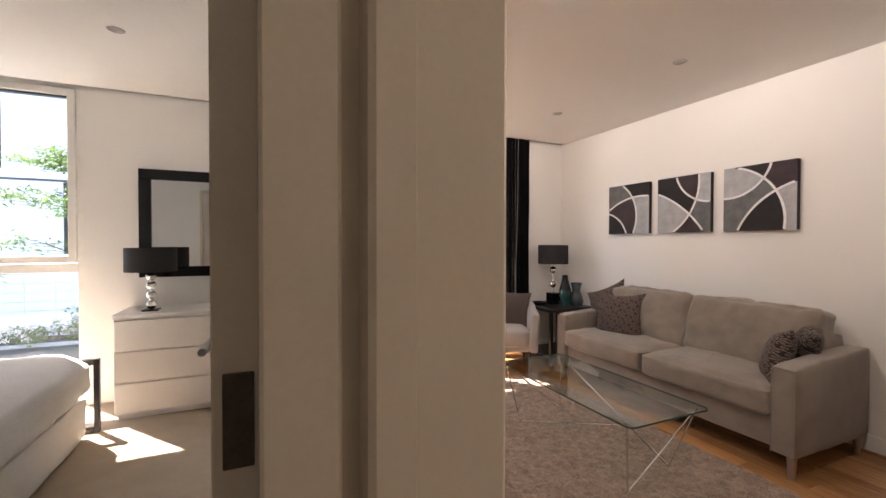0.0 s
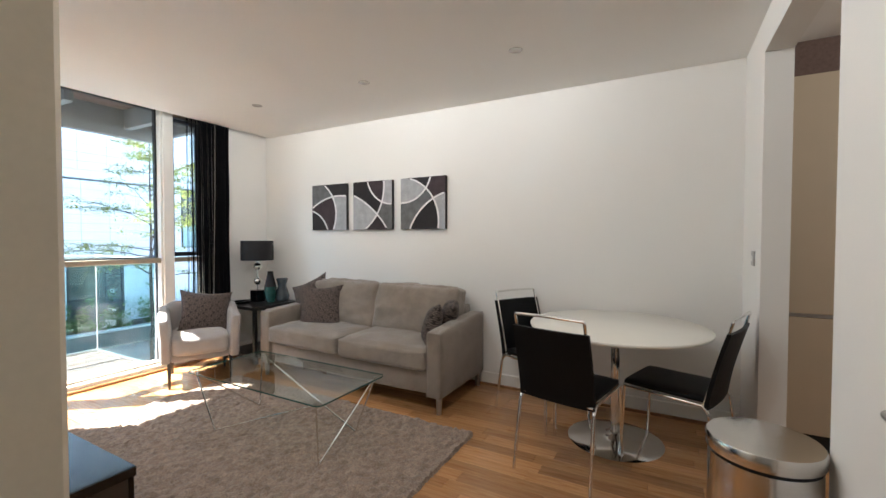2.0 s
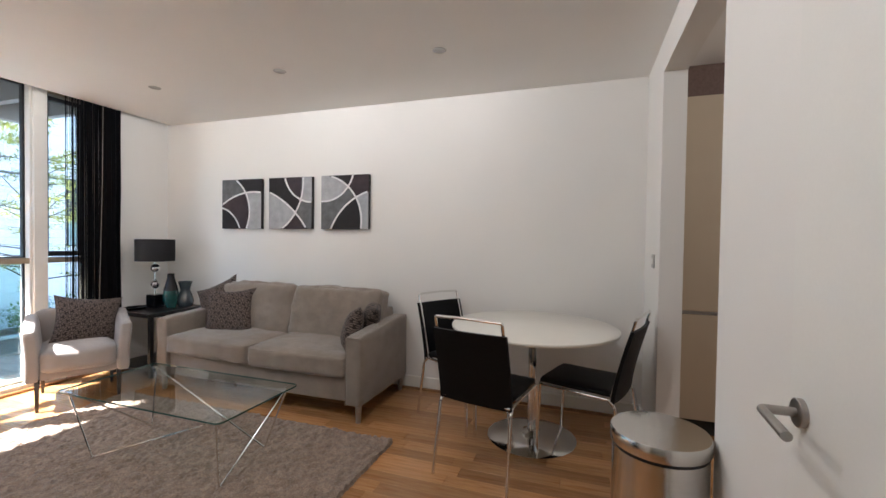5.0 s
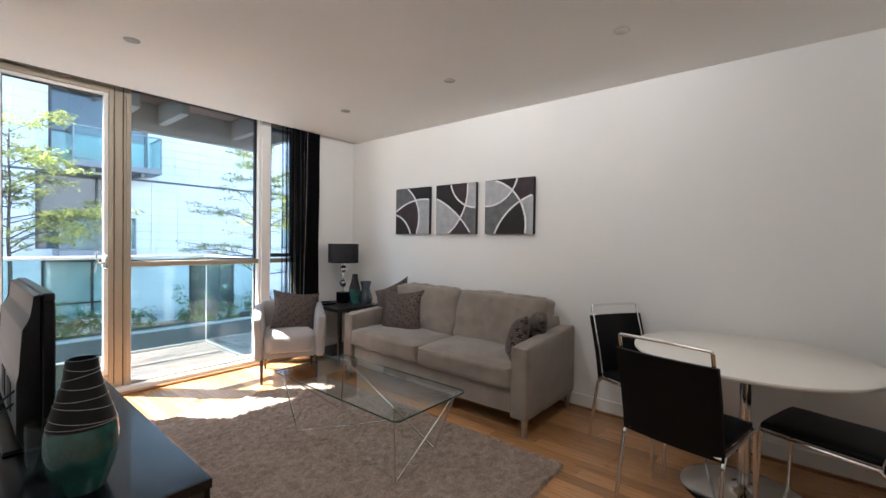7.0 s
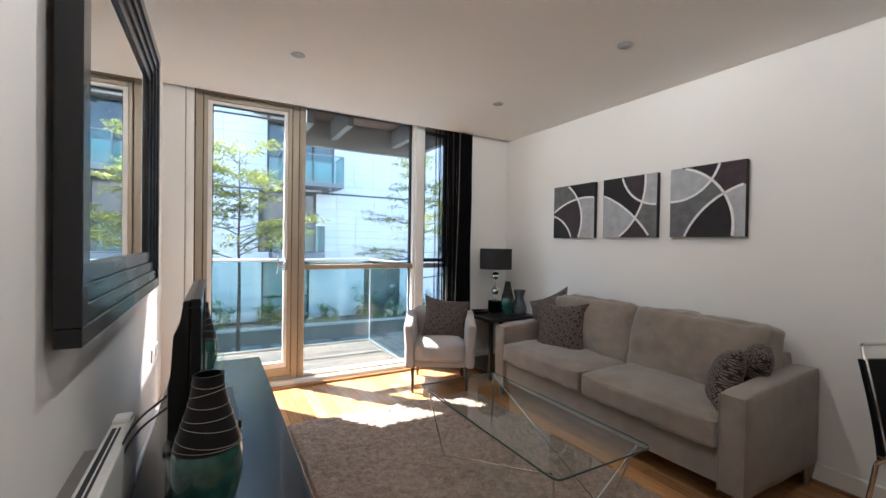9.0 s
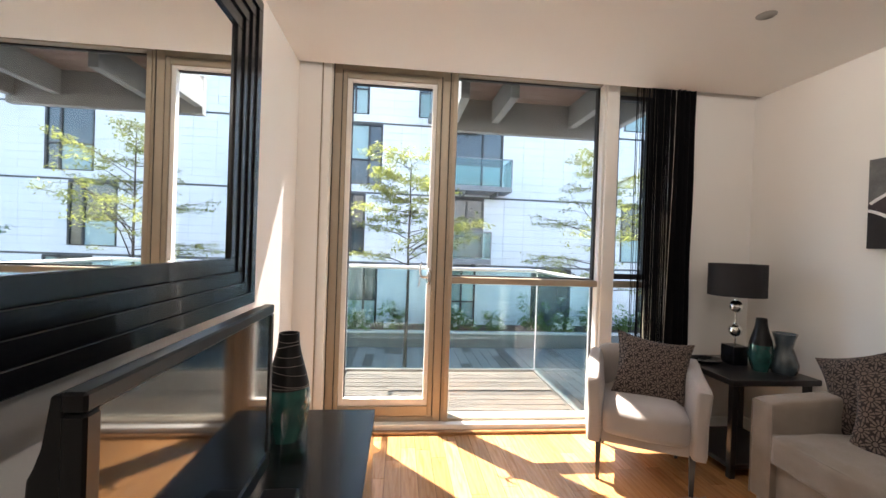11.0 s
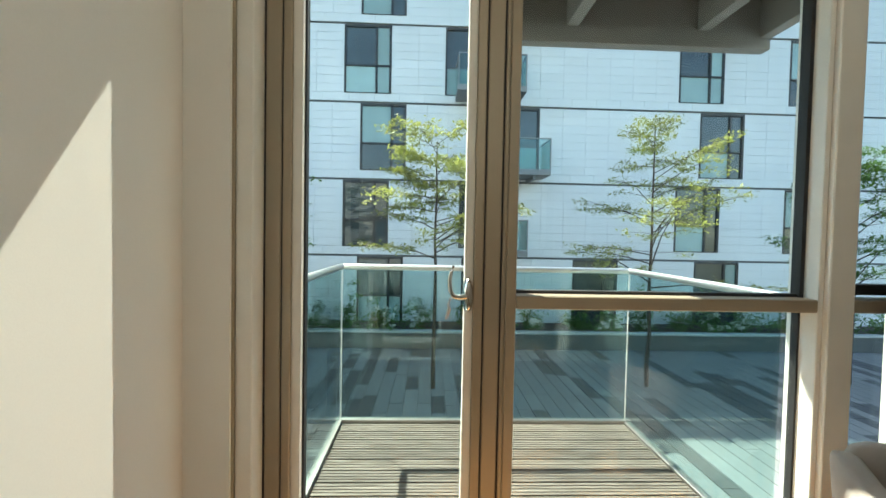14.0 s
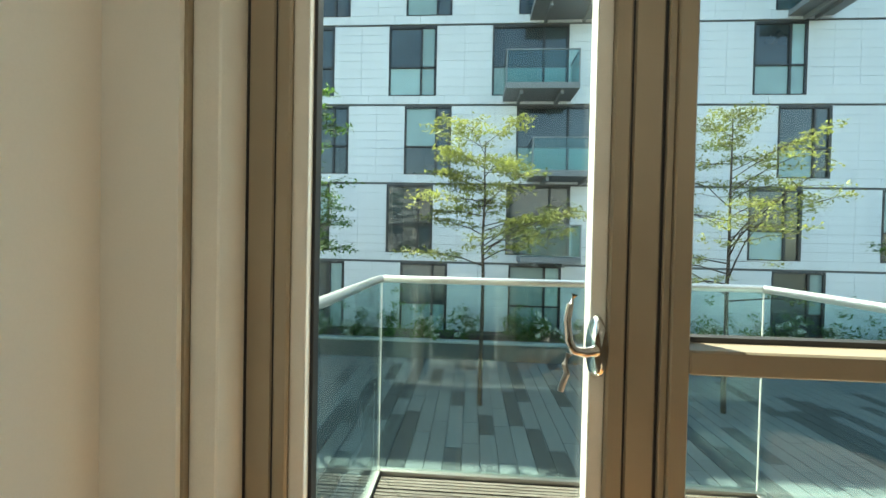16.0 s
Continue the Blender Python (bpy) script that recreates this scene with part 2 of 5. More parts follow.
M["art_grey"] = mat("art_grey", (0.13, 0.13, 0.13), 0.8, 0, 0.25, 14, 0.3, 260, 0.15)
M["art_silver"] = mat("art_silver", (0.38, 0.38, 0.39), 0.7, 0, 0.15, 14, 0.3, 260, 0.12)
M["art_line"] = mat("art_white_line", (0.75, 0.74, 0.73), 0.7, 0, 0.08, 30, 0.3, 260, 0.1)
M["panel"] = mat("facade_panel", (0.70, 0.72, 0.74), 0.5, 0, 0.04, 0.6, 0.02, 30, 0.03, rand=0.05)
M["fjoint"] = mat("facade_joint", (0.13, 0.14, 0.15), 0.8)
M["fframe"] = mat("facade_window_frame", (0.02, 0.022, 0.026), 0.45)
M["fpane"] = mat("facade_window_pane", (0.035, 0.05, 0.055), 0.06, 0, 0.5, 0.5, 0, 3, 0.2, spec=0.9, rand=0.5)
M["fblind"] = mat("facade_blind", (0.30, 0.42, 0.42), 0.25, 0, 0.1, 2, spec=0.5, rand=0.3)
M["slab"] = mat("balcony_slab", (0.22, 0.23, 0.24), 0.6, 0.1, 0.1, 2)
M["paving"] = mat("grey_paving", (0.20, 0.20, 0.205), 0.8, 0, 0.1, 1.2, 0.1, 25, 0.08, rand=0.12)
M["paving_dark"] = mat("dark_paving", (0.08, 0.082, 0.086), 0.8, 0, 0.1, 1.2, 0.1, 25, 0.08, rand=0.15)
M["ground"] = mat("ground_paving", (0.15, 0.15, 0.15), 0.85, 0, 0.1, 0.8, 0.1, 20, 0.08)
M["planter"] = mat("planter_stone", (0.10, 0.105, 0.105), 0.8, 0, 0.1, 1, 0.1, 20, 0.06)
M["coping"] = mat("planter_coping", (0.42, 0.43, 0.42), 0.8, 0, 0.06, 1, 0.1, 20, 0.06)
M["bark"] = mat("tree_bark", (0.055, 0.042, 0.033), 0.9, 0, 0.2, 8, 0.6, 40, 0.2)
M["leaf"] = mat("spring_leaf", (0.26, 0.28, 0.075), 0.6, 0, 0.40, 1.3, 0, 20, 0.2)
M["leaf_dark"] = mat("hedge_leaf", (0.12, 0.22, 0.055), 0.6, 0, 0.4, 2, 0, 20, 0.2)
M["leaf_green"] = mat("green_leaf", (0.10, 0.18, 0.035), 0.6, 0, 0.4, 1.5, 0, 20, 0.2)
for key in ("leaf", "leaf_dark", "leaf_green"):
    n, l = M[key].node_tree.nodes, M[key].node_tree.links
    bs = n["Principled BSDF"]
    tl = n.new("ShaderNodeBsdfTranslucent")
    l.new(bs.inputs["Base Color"].links[0].from_socket, tl.inputs["Color"])
    mx = n.new("ShaderNodeMixShader")
    mx.inputs[0].default_value = 0.5
    l.new(bs.outputs[0], mx.inputs[1])
    l.new(tl.outputs[0], mx.inputs[2])
    l.new(mx.outputs[0], n["Material Output"].inputs["Surface"])
M["petal"] = mat("white_petals", (0.72, 0.74, 0.66), 0.8, 0, 0.1, 10)
M["dark_gap"] = mat("dark_gap", (0.03, 0.028, 0.025), 0.9)
M["brass_plate"] = mat("bronze_plate", (0.10, 0.08, 0.06), 0.4, 0.8, 0.2, 30, 0.05, 200, 0.1)
M["lamp_on"] = glow("lit_bulb", (1.0, 0.55, 0.28), 0.22)
M["lamp_off"] = mat("spot_reflector", (0.45, 0.42, 0.38), 0.25, 0.8)

# ---- building helpers ----


def thing(name, label, category, m=None, group="", kind=""):
    ob = new(name)
    ob.empty_display_size = 0.1
    if m is not None:
        ob.matrix_world = m
    return tagged(ob, label, category, group, kind)


def finish(bm, name, material, smooth=False):
    me = bpy.data.meshes.new(name)
    bmesh.ops.recalc_face_normals(bm, faces=bm.faces[:])
    if smooth:
        for f in bm.faces:
            f.smooth = True
    bm.to_mesh(me)
    bm.free()
    for k in material if isinstance(material, (list, tuple)) else [material]:
        me.materials.append(M[k])
    return me


def part(name, bm, material, parent=None, label="", smooth=False):
    ob = new(name, finish(bm, name, material, smooth))
    if parent is not None:
        ob.parent = parent
    if smooth:
        ob.data.set_sharp_from_angle(angle=radians(40))
    return tagged(ob, label)


def solid(name, bm, material, label, category, kind="structure", smooth=False):
    ob = part(name, bm, material, None, "", smooth)
    return tagged(ob, label, category, "", kind)


def add_box(bm, x0, x1, y0, y1, z0, z1, bevel=0.0, seg=1):
    vs = bmesh.ops.create_cube(bm, size=1.0)["verts"]
    for v in vs:
        v.co = Vector((x0 + (v.co.x + 0.5) * (x1 - x0), y0 + (v.co.y + 0.5) * (y1 - y0), z0 + (v.co.z + 0.5) * (z1 - z0)))
    if bevel:
        es = list({e for v in vs for e in v.link_edges})
        bmesh.ops.bevel(bm, geom=es, offset=bevel, segments=seg, affect="EDGES", profile=0.5)
    return bm


def box(x0, x1, y0, y1, z0, z1, bevel=0.0, seg=1):
    return add_box(bmesh.new(), x0, x1, y0, y1, z0, z1, bevel, seg)


def boxes(*rows):
    bm = bmesh.new()
    for r in rows:
        add_box(bm, *r)
    return bm


def add_tube(bm, pts, r, sides=8, taper=None, cap=True):
    pts = [Vector(p) for p in pts]
    rings = []
    up = Vector((0.013, 0.021, 1))
    for i, p in enumerate(pts):
        d = (pts[min(i + 1, len(pts) - 1)] - pts[max(i - 1, 0)]).normalized()
        s = d.cross(up if abs(d.z) < 0.95 else Vector((1, 0.02, 0.01))).normalized()
        u = s.cross(d)
        rr = r if taper is None else r + (taper - r) * i / (len(pts) - 1)
        rings.append([bm.verts.new(p + (s * math.cos(a) + u * math.sin(a)) * rr) for a in (math.tau * k / sides for k in range(sides))])
    for a, b in zip(rings, rings[1:]):
        for k in range(sides):
            bm.faces.new((a[k], a[(k + 1) % sides], b[(k + 1) % sides], b[k]))
    if cap:
        bm.faces.new(rings[0][::-1])
        bm.faces.new(rings[-1])
    return bm


def tube(pts, r, sides=8, taper=None):
    return add_tube(bmesh.new(), pts, r, sides, taper)


def rounded(pts, rad=0.03, steps=5):
    """A polyline with its inner corners rounded."""
    pts = [Vector(p) for p in pts]
    out = [pts[0]]
    for a, b, c in zip(pts, pts[1:], pts[2:]):
        r = min(rad, (a - b).length * 0.45, (c - b).length * 0.45)
        p, q = b + (a - b).normalized() * r, b + (c - b).normalized() * r
        for k in range(steps + 1):
            t = k / steps
            out.append(p * (1 - t) ** 2 + b * 2 * t * (1 - t) + q * t * t)
    out.append(pts[-1])
    return out


def lathe(profile, sides=32, sx=1.0, sy=1.0):
    bm = bmesh.new()
    rings = []
    for r, z in profile:
        rings.append([bm.verts.new((math.cos(math.tau * k / sides) * max(r, 1e-4) * sx, math.sin(math.tau * k / sides) * max(r, 1e-4) * sy, z)) for k in range(sides)])
    for a, b in zip(rings, rings[1:]):
        for k in range(sides):
            bm.faces.new((a[k], a[(k + 1) % sides], b[(k + 1) % sides], b[k]))
    bm.faces.new(rings[0][::-1])
    bm.faces.new(rings[-1])
    return bm


def soft(w, d, h, r=0.04, bulge=0.02, cuts=9, wrinkle=0.004, seed=0):
    """A padded block about its centre, with rounded edges, a slight bulge and soft creases."""
    bm = bmesh.new()
    bmesh.ops.create_cube(bm, size=2.0)
    bmesh.ops.subdivide_edges(bm, edges=bm.edges[:], cuts=cuts, use_grid_fill=True)
    half = Vector((w / 2, d / 2, h / 2))
    for v in bm.verts:
        c = v.co.copy()
        p = Vector((c.x * half.x, c.y * half.y, c.z * half.z))
        rr = min(r, half.x, half.y, half.z)
        core = Vector([max(-half[i] + rr, min(half[i] - rr, p[i])) for i in range(3)])
        off = p - core
        if off.length > 1e-6:
            p = core + off.normalized() * rr
        k = [(1 - c[i] ** 4) for i in range(3)]
        bx, by, bz = bulge if isinstance(bulge, tuple) else (bulge, bulge, bulge)
        p += Vector((math.copysign(bx, c.x) * k[1] * k[2] * (abs(c.x) > 0.99), math.copysign(by, c.y) * k[0] * k[2] * (abs(c.y) > 0.99), math.copysign(bz, c.z) * k[0] * k[1] * (abs(c.z) > 0.99)))
        q = p * 7 + Vector((seed * 3.1, seed * 1.7, seed))
        p += Vector((noise.noise(q), noise.noise(q + Vector((9, 0, 0))), noise.noise(q + Vector((0, 9, 0))))) * wrinkle
        p += Vector((noise.noise(q * 3.1), 0, noise.noise(q * 2.7 + Vector((4, 0, 0))))) * wrinkle * 0.45
        v.co = p
    return bm


def pillow(w, h, t, seed=0):
    """A scatter cushion, standing in its xz plane."""
    bm = bmesh.new()
    nx = 14
    grid = {}
    for side in (1, -1):
        for i in range(nx + 1):
            for j in range(nx + 1):
                u, v = 2 * i / nx - 1, 2 * j / nx - 1
                if side == -1 and (abs(u) == 1 or abs(v) == 1):
                    grid[side, i, j] = grid[1, i, j]
                    continue
                pin = 1 - 0.07 * (1 - u * u) * v * v - 0.07 * (1 - v * v) * u * u
                th = t / 2 * ((1 - u * u) * (1 - v * v)) ** 0.45
                th += 0.006 * noise.noise(Vector((u * 3 + seed, v * 3, side)))
                x = u * w / 2 * (1 - 0.08 * (1 - v * v) * abs(u) ** 3)
                z = v * h / 2 * (1 - 0.08 * (1 - u * u) * abs(v) ** 3)
                grid[side, i, j] = bm.verts.new((x * pin, side * max(th, 0), z * pin))
        for i in range(nx):
            for j in range(nx):
                bm.faces.new((grid[side, i, j], grid[side, i + 1, j], grid[side, i + 1, j + 1], grid[side, i, j + 1]))
    return bm

# ---- the setting: shell of the flat ----
EAST, SOUTH, NORTH, WEST, CEIL = 3.90, -0.09, 4.66, 0.57, 2.50
solid("wall_east", box(EAST, EAST + 0.2, -2.6, 4.9, 0, 2.75), "wall", "warm white painted plaster wall behind the sofa", "wall")
solid("wall_south", boxes((0.45, 2.17, SOUTH - 0.125, SOUTH, 0, 2.75), (3.30, EAST, SOUTH - 0.125, SOUTH, 0, 2.75), (2.17, 3.30, SOUTH - 0.125, SOUTH, 2.30, 2.75)), "wall", "white painted wall with a wide opening to the kitchen", "wall")
solid("wall_west", boxes((0.478, WEST, 0.86, 4.90, 0, 2.75), (0.44, WEST, -0.6, -0.06, 0, 2.75), (0.44, WEST, -0.06, 0.90, 2.10, 2.75)), "wall", "warm white painted wall behind the television", "wall")
solid("wall_north", boxes((0.44, 0.716, NORTH - 0.02, 4.90, 0, 2.75), (3.24, EAST, NORTH, 4.95, 0, 2.75), (0.66, 3.24, 4.74, 4.95, 2.60, 2.75)), "wall", "white painted piers beside the full-height window", "wall")
solid("ceiling", boxes((-3.2, EAST, -2.6, 4.60, CEIL, 2.60), (-3.2, EAST + 0.2, 4.60, 4.95, 2.62, 2.75), (-3.2, EAST + 0.2, -2.6, 4.60, 2.60, 2.75)), "ceil", "matt off-white plaster ceiling", "ceiling")
solid("floor_base", box(0.478, EAST, -2.6, 4.9, -0.2, -0.012), "joint", "dark subfloor under oak boards", "floor")
solid("floor_bedroom", box(-3.2, 0.478, -2.6, 4.9, -0.2, 0.0), "carpet", "beige bedroom carpet with a short pile", "carpet")

# hall and bedroom walls
solid("wall_hall", boxes((-0.60, -0.45, -2.6, 1.02, 0, 2.6), (-3.2, 0.44, -2.75, -2.6, 0, 2.6)), "wall", "white painted wall of the entrance hall", "wall")
solid("wall_bedroom", boxes((-3.2, -0.40, 1.02, 1.14, 0, 2.6), (-0.40, 0.478, 1.02, 1.14, 2.10, 2.6), (-3.35, -3.2, 1.0, 4.9, 0, 2.6)), "wall", "white painted bedroom wall round the doorway", "wall")
solid("wall_bedroom_north", boxes((-0.80, 0.44, 4.64, 4.90, 0, 2.62), (-3.2, -2.6, 4.64, 4.90, 0, 2.62), (-2.6, -0.80, 4.64, 4.90, 2.56, 2.62)), "wall", "pale painted bedroom wall beside the window", "wall")
solid("wall_kitchen", boxes((0.44, EAST, -2.75, -2.6, 0, 2.75), (0.44, 0.60, -2.6, -0.6, 0, 2.75)), "wall", "plain kitchen end wall", "wall")

# skirting with oak bead
def skirting(name, rows, bead):
    solid(name, boxes(*rows), "trim", "white painted skirting board with a chamfered top", "skirting")
    solid(name + "_bead", boxes(*bead), "bead", "narrow oak bead along the skirting board", "trim")


skirting("baseboard", [(EAST - 0.016, EAST, SOUTH, NORTH, 0, 0.11, 0.004), (3.30, EAST - 0.016, SOUTH, SOUTH + 0.016, 0, 0.11, 0.004), (1.53, 2.17, SOUTH, SOUTH + 0.016, 0, 0.11, 0.004), (WEST, WEST + 0.016, 0.92, 4.64, 0, 0.11, 0.004), (3.24, EAST - 0.016, NORTH - 0.016, NORTH, 0, 0.11, 0.004)],
         [(EAST - 0.034, EAST - 0.016, SOUTH + 0.034, NORTH - 0.016, 0, 0.018), (3.30, EAST - 0.034, SOUTH + 0.016, SOUTH + 0.034, 0, 0.018)])

# living room door lining at the end of the dividing wall, with stop and strike plate
lining = thing("door_frame", "beige painted door lining with stop and strike plate", "door frame", kind="structure")
part("lining", boxes((0.474, 0.530, 0.842, 0.885, 0, 2.12, 0.003), (0.546, 0.586, 0.824, 0.885, 0, 2.12, 0.005), (0.586, 0.648, 0.838, 0.885, 0, 2.12, 0.003)), "jamb", lining)
part("groove", box(0.528, 0.548, 0.858, 0.88, 0, 2.10), "jamb", lining)
part("architrave", boxes((0.572, 0.664, 0.826, 0.905, 0, 2.12, 0.006), (0.575, 0.60, -0.06, 0.826, 2.10, 2.18, 0.006)), "jamb", lining)
part("lining_far", box(0.474, 0.60, -0.10, -0.055, 0, 2.12, 0.004), "jamb", lining)
part("lining_head", box(0.474, 0.60, -0.06, 0.82, 2.06, 2.10, 0.003), "jamb", lining)
plate = part("strike_plate", boxes((0.615, 0.643, 0.8215, 0.8265, 0.955, 1.065, 0.001), (0.643, 0.659, 0.819, 0.8265, 0.985, 1.052, 0.001)), "satin", lining, "small chrome strike plate")
part("latch_hole", boxes((0.622, 0.637, 0.8205, 0.8225, 0.975, 1.050)), "dark_gap", plate)
part("screw", lathe([(0.0, 0), (0.004, 0), (0.004, 0.001), (0, 0.0015)], 10), "dark_gap", plate).matrix_local = pose(0.629, 0.8215, 1.0575, 90)

# bedroom door lining and open leaf
bframe = thing("bedroom_door_frame", "beige painted bedroom door lining", "door frame", kind="structure")
part("lining", boxes((-0.42, -0.385, 1.0, 1.16, 0, 2.12, 0.003), (-0.385, 0.43, 1.0, 1.16, 2.08, 2.12, 0.003)), "jamb", bframe)
leaf2 = thing("bedroom_door", "bedroom door standing open against the dividing wall", "door")
part("leaf", box(0.426, 0.474, 1.03, 1.80, 0.006, 2.07, 0.002), "jamb", leaf2)
part("hinge", box(0.437, 0.468, 1.0265, 1.032, 1.045, 1.148, 0.001), "brass_plate", leaf2, "dull bronze hinge plate")
hd = part("handle", tube(rounded([(0.426, 1.73, 1.04), (0.362, 1.73, 1.04), (0.352, 1.60, 1.04)], 0.012), 0.0095, 10), "satin", leaf2, "satin steel lever handle", True)
part("rose", lathe([(0.026, 0), (0.026, 0.008), (0.0, 0.008)], 20), "satin", hd).matrix_local = pose(0.426, 1.73, 1.04, 0, -90, 0)

# living room door, open against the south wall
leaf1 = thing("living_room_door", "white flush door standing open with a steel lever", "door")
part("leaf", box(0.70, 1.505, -0.068, -0.028, 0.006, 2.07, 0.002), "door", leaf1)
hd = part("handle", tube(rounded([(1.458, -0.028, 1.0), (1.458, 0.032, 1.0), (1.340, 0.040, 1.0)], 0.006), 0.0082, 12), "satin", leaf1, "satin steel lever handle", True)
part("rose", lathe([(0.025, 0), (0.025, 0.009), (0.023, 0.010), (0.0, 0.010)], 24), "satin", hd).matrix_local = pose(1.458, -0.028, 1.0, -90, 0, 0)
for z in (0.25, 1.05, 1.85):
    part("hinge", box(0.690, 0.704, -0.066, -0.030, z - 0.05, z + 0.05, 0.001), "satin", leaf1)

# ---- window wall ----
win = thing("window_1", "full-height glazed wall with champagne metal frames", "window", kind="structure")
YF = 4.75
# reveal coloured paler than the frames to carry the light bounced onto it
part("reveal", box(0.722, 0.776, YF - 0.085, YF + 0.12, 0, 2.60, 0.003), "alu_light", win)
part("seal_line", box(0.716, 0.722, YF - 0.098, YF + 0.0, 0, 2.60), "alu", win)
part("outer_frame", boxes((0.783, 0.836, YF, YF + 0.12, 0.04, 2.60, 0.003), (1.541, 1.596, YF, YF + 0.12, 0.04, 2.60, 0.003), (0.836, 1.541, YF, YF + 0.12, 2.525, 2.60, 0.003), (0.836, 1.541, YF, YF + 0.12, 0.03, 0.09, 0.003)), "alu", win)
part("mullion", boxes((1.602, 1.616, YF - 0.004, YF + 0.12, 0.03, 2.60, 0.002), (1.616, 1.652, YF - 0.012, YF + 0.12, 0.03, 2.60, 0.003)), "alu", win)
part("mullion", boxes((2.745, 2.765, YF - 0.01, YF + 0.12, 0.03, 2.60, 0.003), (2.765, 2.862, YF - 0.03, YF + 0.14, 0.03, 2.60, 0.004)), "alu_light", win)
part("mullion", boxes((3.18, 3.24, YF - 0.01, YF + 0.12, 0.03, 2.60, 0.003)), "alu", win)
part("transom", boxes((1.652, 2.745, YF - 0.012, YF + 0.10, 1.050, 1.097, 0.004), (2.862, 3.18, YF - 0.012, YF + 0.10, 1.050, 1.097, 0.004)), "alu", win)
part("head", boxes((1.652, 2.745, YF, YF + 0.12, 2.555, 2.60, 0.003), (2.862, 3.18, YF, YF + 0.12, 2.52, 2.60, 0.003)), "alu", win)
part("bottom_rail", boxes((1.652, 2.745, YF, YF + 0.12, 0.03, 0.075, 0.003), (2.862, 3.18, YF, YF + 0.12, 0.03, 0.085, 0.003)), "alu", win)
part("gasket", boxes((1.596, 1.602, YF + 0.004, YF + 0.10, 0.05, 2.58), (0.776, 0.783, YF + 0.004, YF + 0.1, 0.05, 2.58), (0.836, 0.842, YF + 0.004, YF + 0.1, 0.09, 2.53), (1.535, 1.541, YF + 0.004, YF + 0.1, 0.09, 2.53),
                      (1.652, 1.660, YF + 0.06, YF + 0.09, 0.075, 2.555), (2.730, 2.745, YF + 0.05, YF + 0.09, 1.097, 2.555), (2.737, 2.745, YF + 0.06, YF + 0.09, 0.075, 1.05), (1.66, 2.73, YF + 0.06, YF + 0.09, 2.545, 2.555), (1.66, 2.73, YF + 0.06, YF + 0.09, 1.097, 1.108)), "gasket", win)
part("pane", box(1.655, 2.742, YF + 0.070, YF + 0.076, 1.097, 2.55), "glass", win, "clear glass pane").visible_shadow = False
part("pane", box(1.655, 2.742, YF + 0.070, YF + 0.076, 0.078, 1.05), "glass", win, "clear glass pane").visible_shadow = False
part("pane", box(2.865, 3.178, YF + 0.070, YF + 0.076, 0.085, 1.05), "glass", win, "clear glass pane").visible_shadow = False
# casement in the narrow bay, standing open outward at the top
case = part("casement", boxes((2.872, 2.905, -0.02, 0.03, -1.40, 0, 0.003), (3.140, 3.172, -0.02, 0.03, -1.40, 0, 0.003), (2.905, 3.140, -0.02, 0.03, -0.035, 0, 0.003), (2.905, 3.140, -0.02, 0.03, -1.40, -1.36, 0.003)), "gasket", win, "dark casement frame")
case.matrix_local = pose(0, YF + 0.06, 2.51, 0)
part("pane", box(2.905, 3.14, 0.0, 0.006, -1.36, -0.035), "glass", case).visible_shadow = False
# glazed balcony door
bdoor = thing("balcony_door", "glazed balcony door in champagne metal with chrome lever", "door", kind="structure")
part("stile", box(0.842, 0.872, YF - 0.006, YF + 0.07, 0.095, 2.52, 0.004), "alu", bdoor)
part("stile", box(1.502, 1.535, YF - 0.006, YF + 0.07, 0.095, 2.52, 0.004), "alu", bdoor)
part("top_rail", box(0.872, 1.502, YF - 0.006, YF + 0.07, 2.470, 2.52, 0.004), "alu", bdoor)
part("bottom_rail", box(0.872, 1.502, YF - 0.006, YF + 0.07, 0.095, 0.165, 0.004), "alu", bdoor)
part("glazing_bead", boxes((0.872, 0.905, YF + 0.006, YF + 0.05, 0.165, 2.47, 0.002), (1.472, 1.502, YF + 0.006, YF + 0.05, 0.165, 2.47, 0.002), (0.905, 1.472, YF + 0.006, YF + 0.05, 2.448, 2.47, 0.002), (0.905, 1.472, YF + 0.006, YF + 0.05, 0.165, 0.215, 0.002)), "alu_light", bdoor)
part("gasket", boxes((0.905, 0.912, YF + 0.03, YF + 0.06, 0.215, 2.448), (0.912, 1.472, YF + 0.03, YF + 0.06, 2.440, 2.448)), "gasket", bdoor)
part("pane", box(0.907, 1.472, YF + 0.045, YF + 0.051, 0.215, 2.456), "glass", bdoor, "clear glass pane").visible_shadow = False
hd = part("handle", tube([(1.475, YF - 0.030, 1.095), (1.450, YF - 0.036, 1.092), (1.430, YF - 0.040, 1.097), (1.420, YF - 0.042, 1.116), (1.417, YF - 0.042, 1.152), (1.422, YF - 0.040, 1.182), (1.430, YF - 0.039, 1.200)], 0.0105, 12, 0.006), "chrome", bdoor, "curved chrome lever handle", True)
part("backplate", lathe([(0.019, -0.004), (0.020, 0), (0.016, 0.028), (0.013, 0.034), (0, 0.034)], 24, 1.0, 3.2), "chrome", hd, "", True).matrix_local = pose(1.484, YF + 0.006, 1.095, 90)
keys = part("keys", tube([(1.422, YF - 0.04, 1.09), (1.414, YF - 0.042, 1.07), (1.418, YF - 0.045, 1.055), (1.412, YF - 0.04, 1.035), (1.408, YF - 0.04, 1.02)], 0.006, 6), "satin", bdoor, "small bunch of keys in the lock")
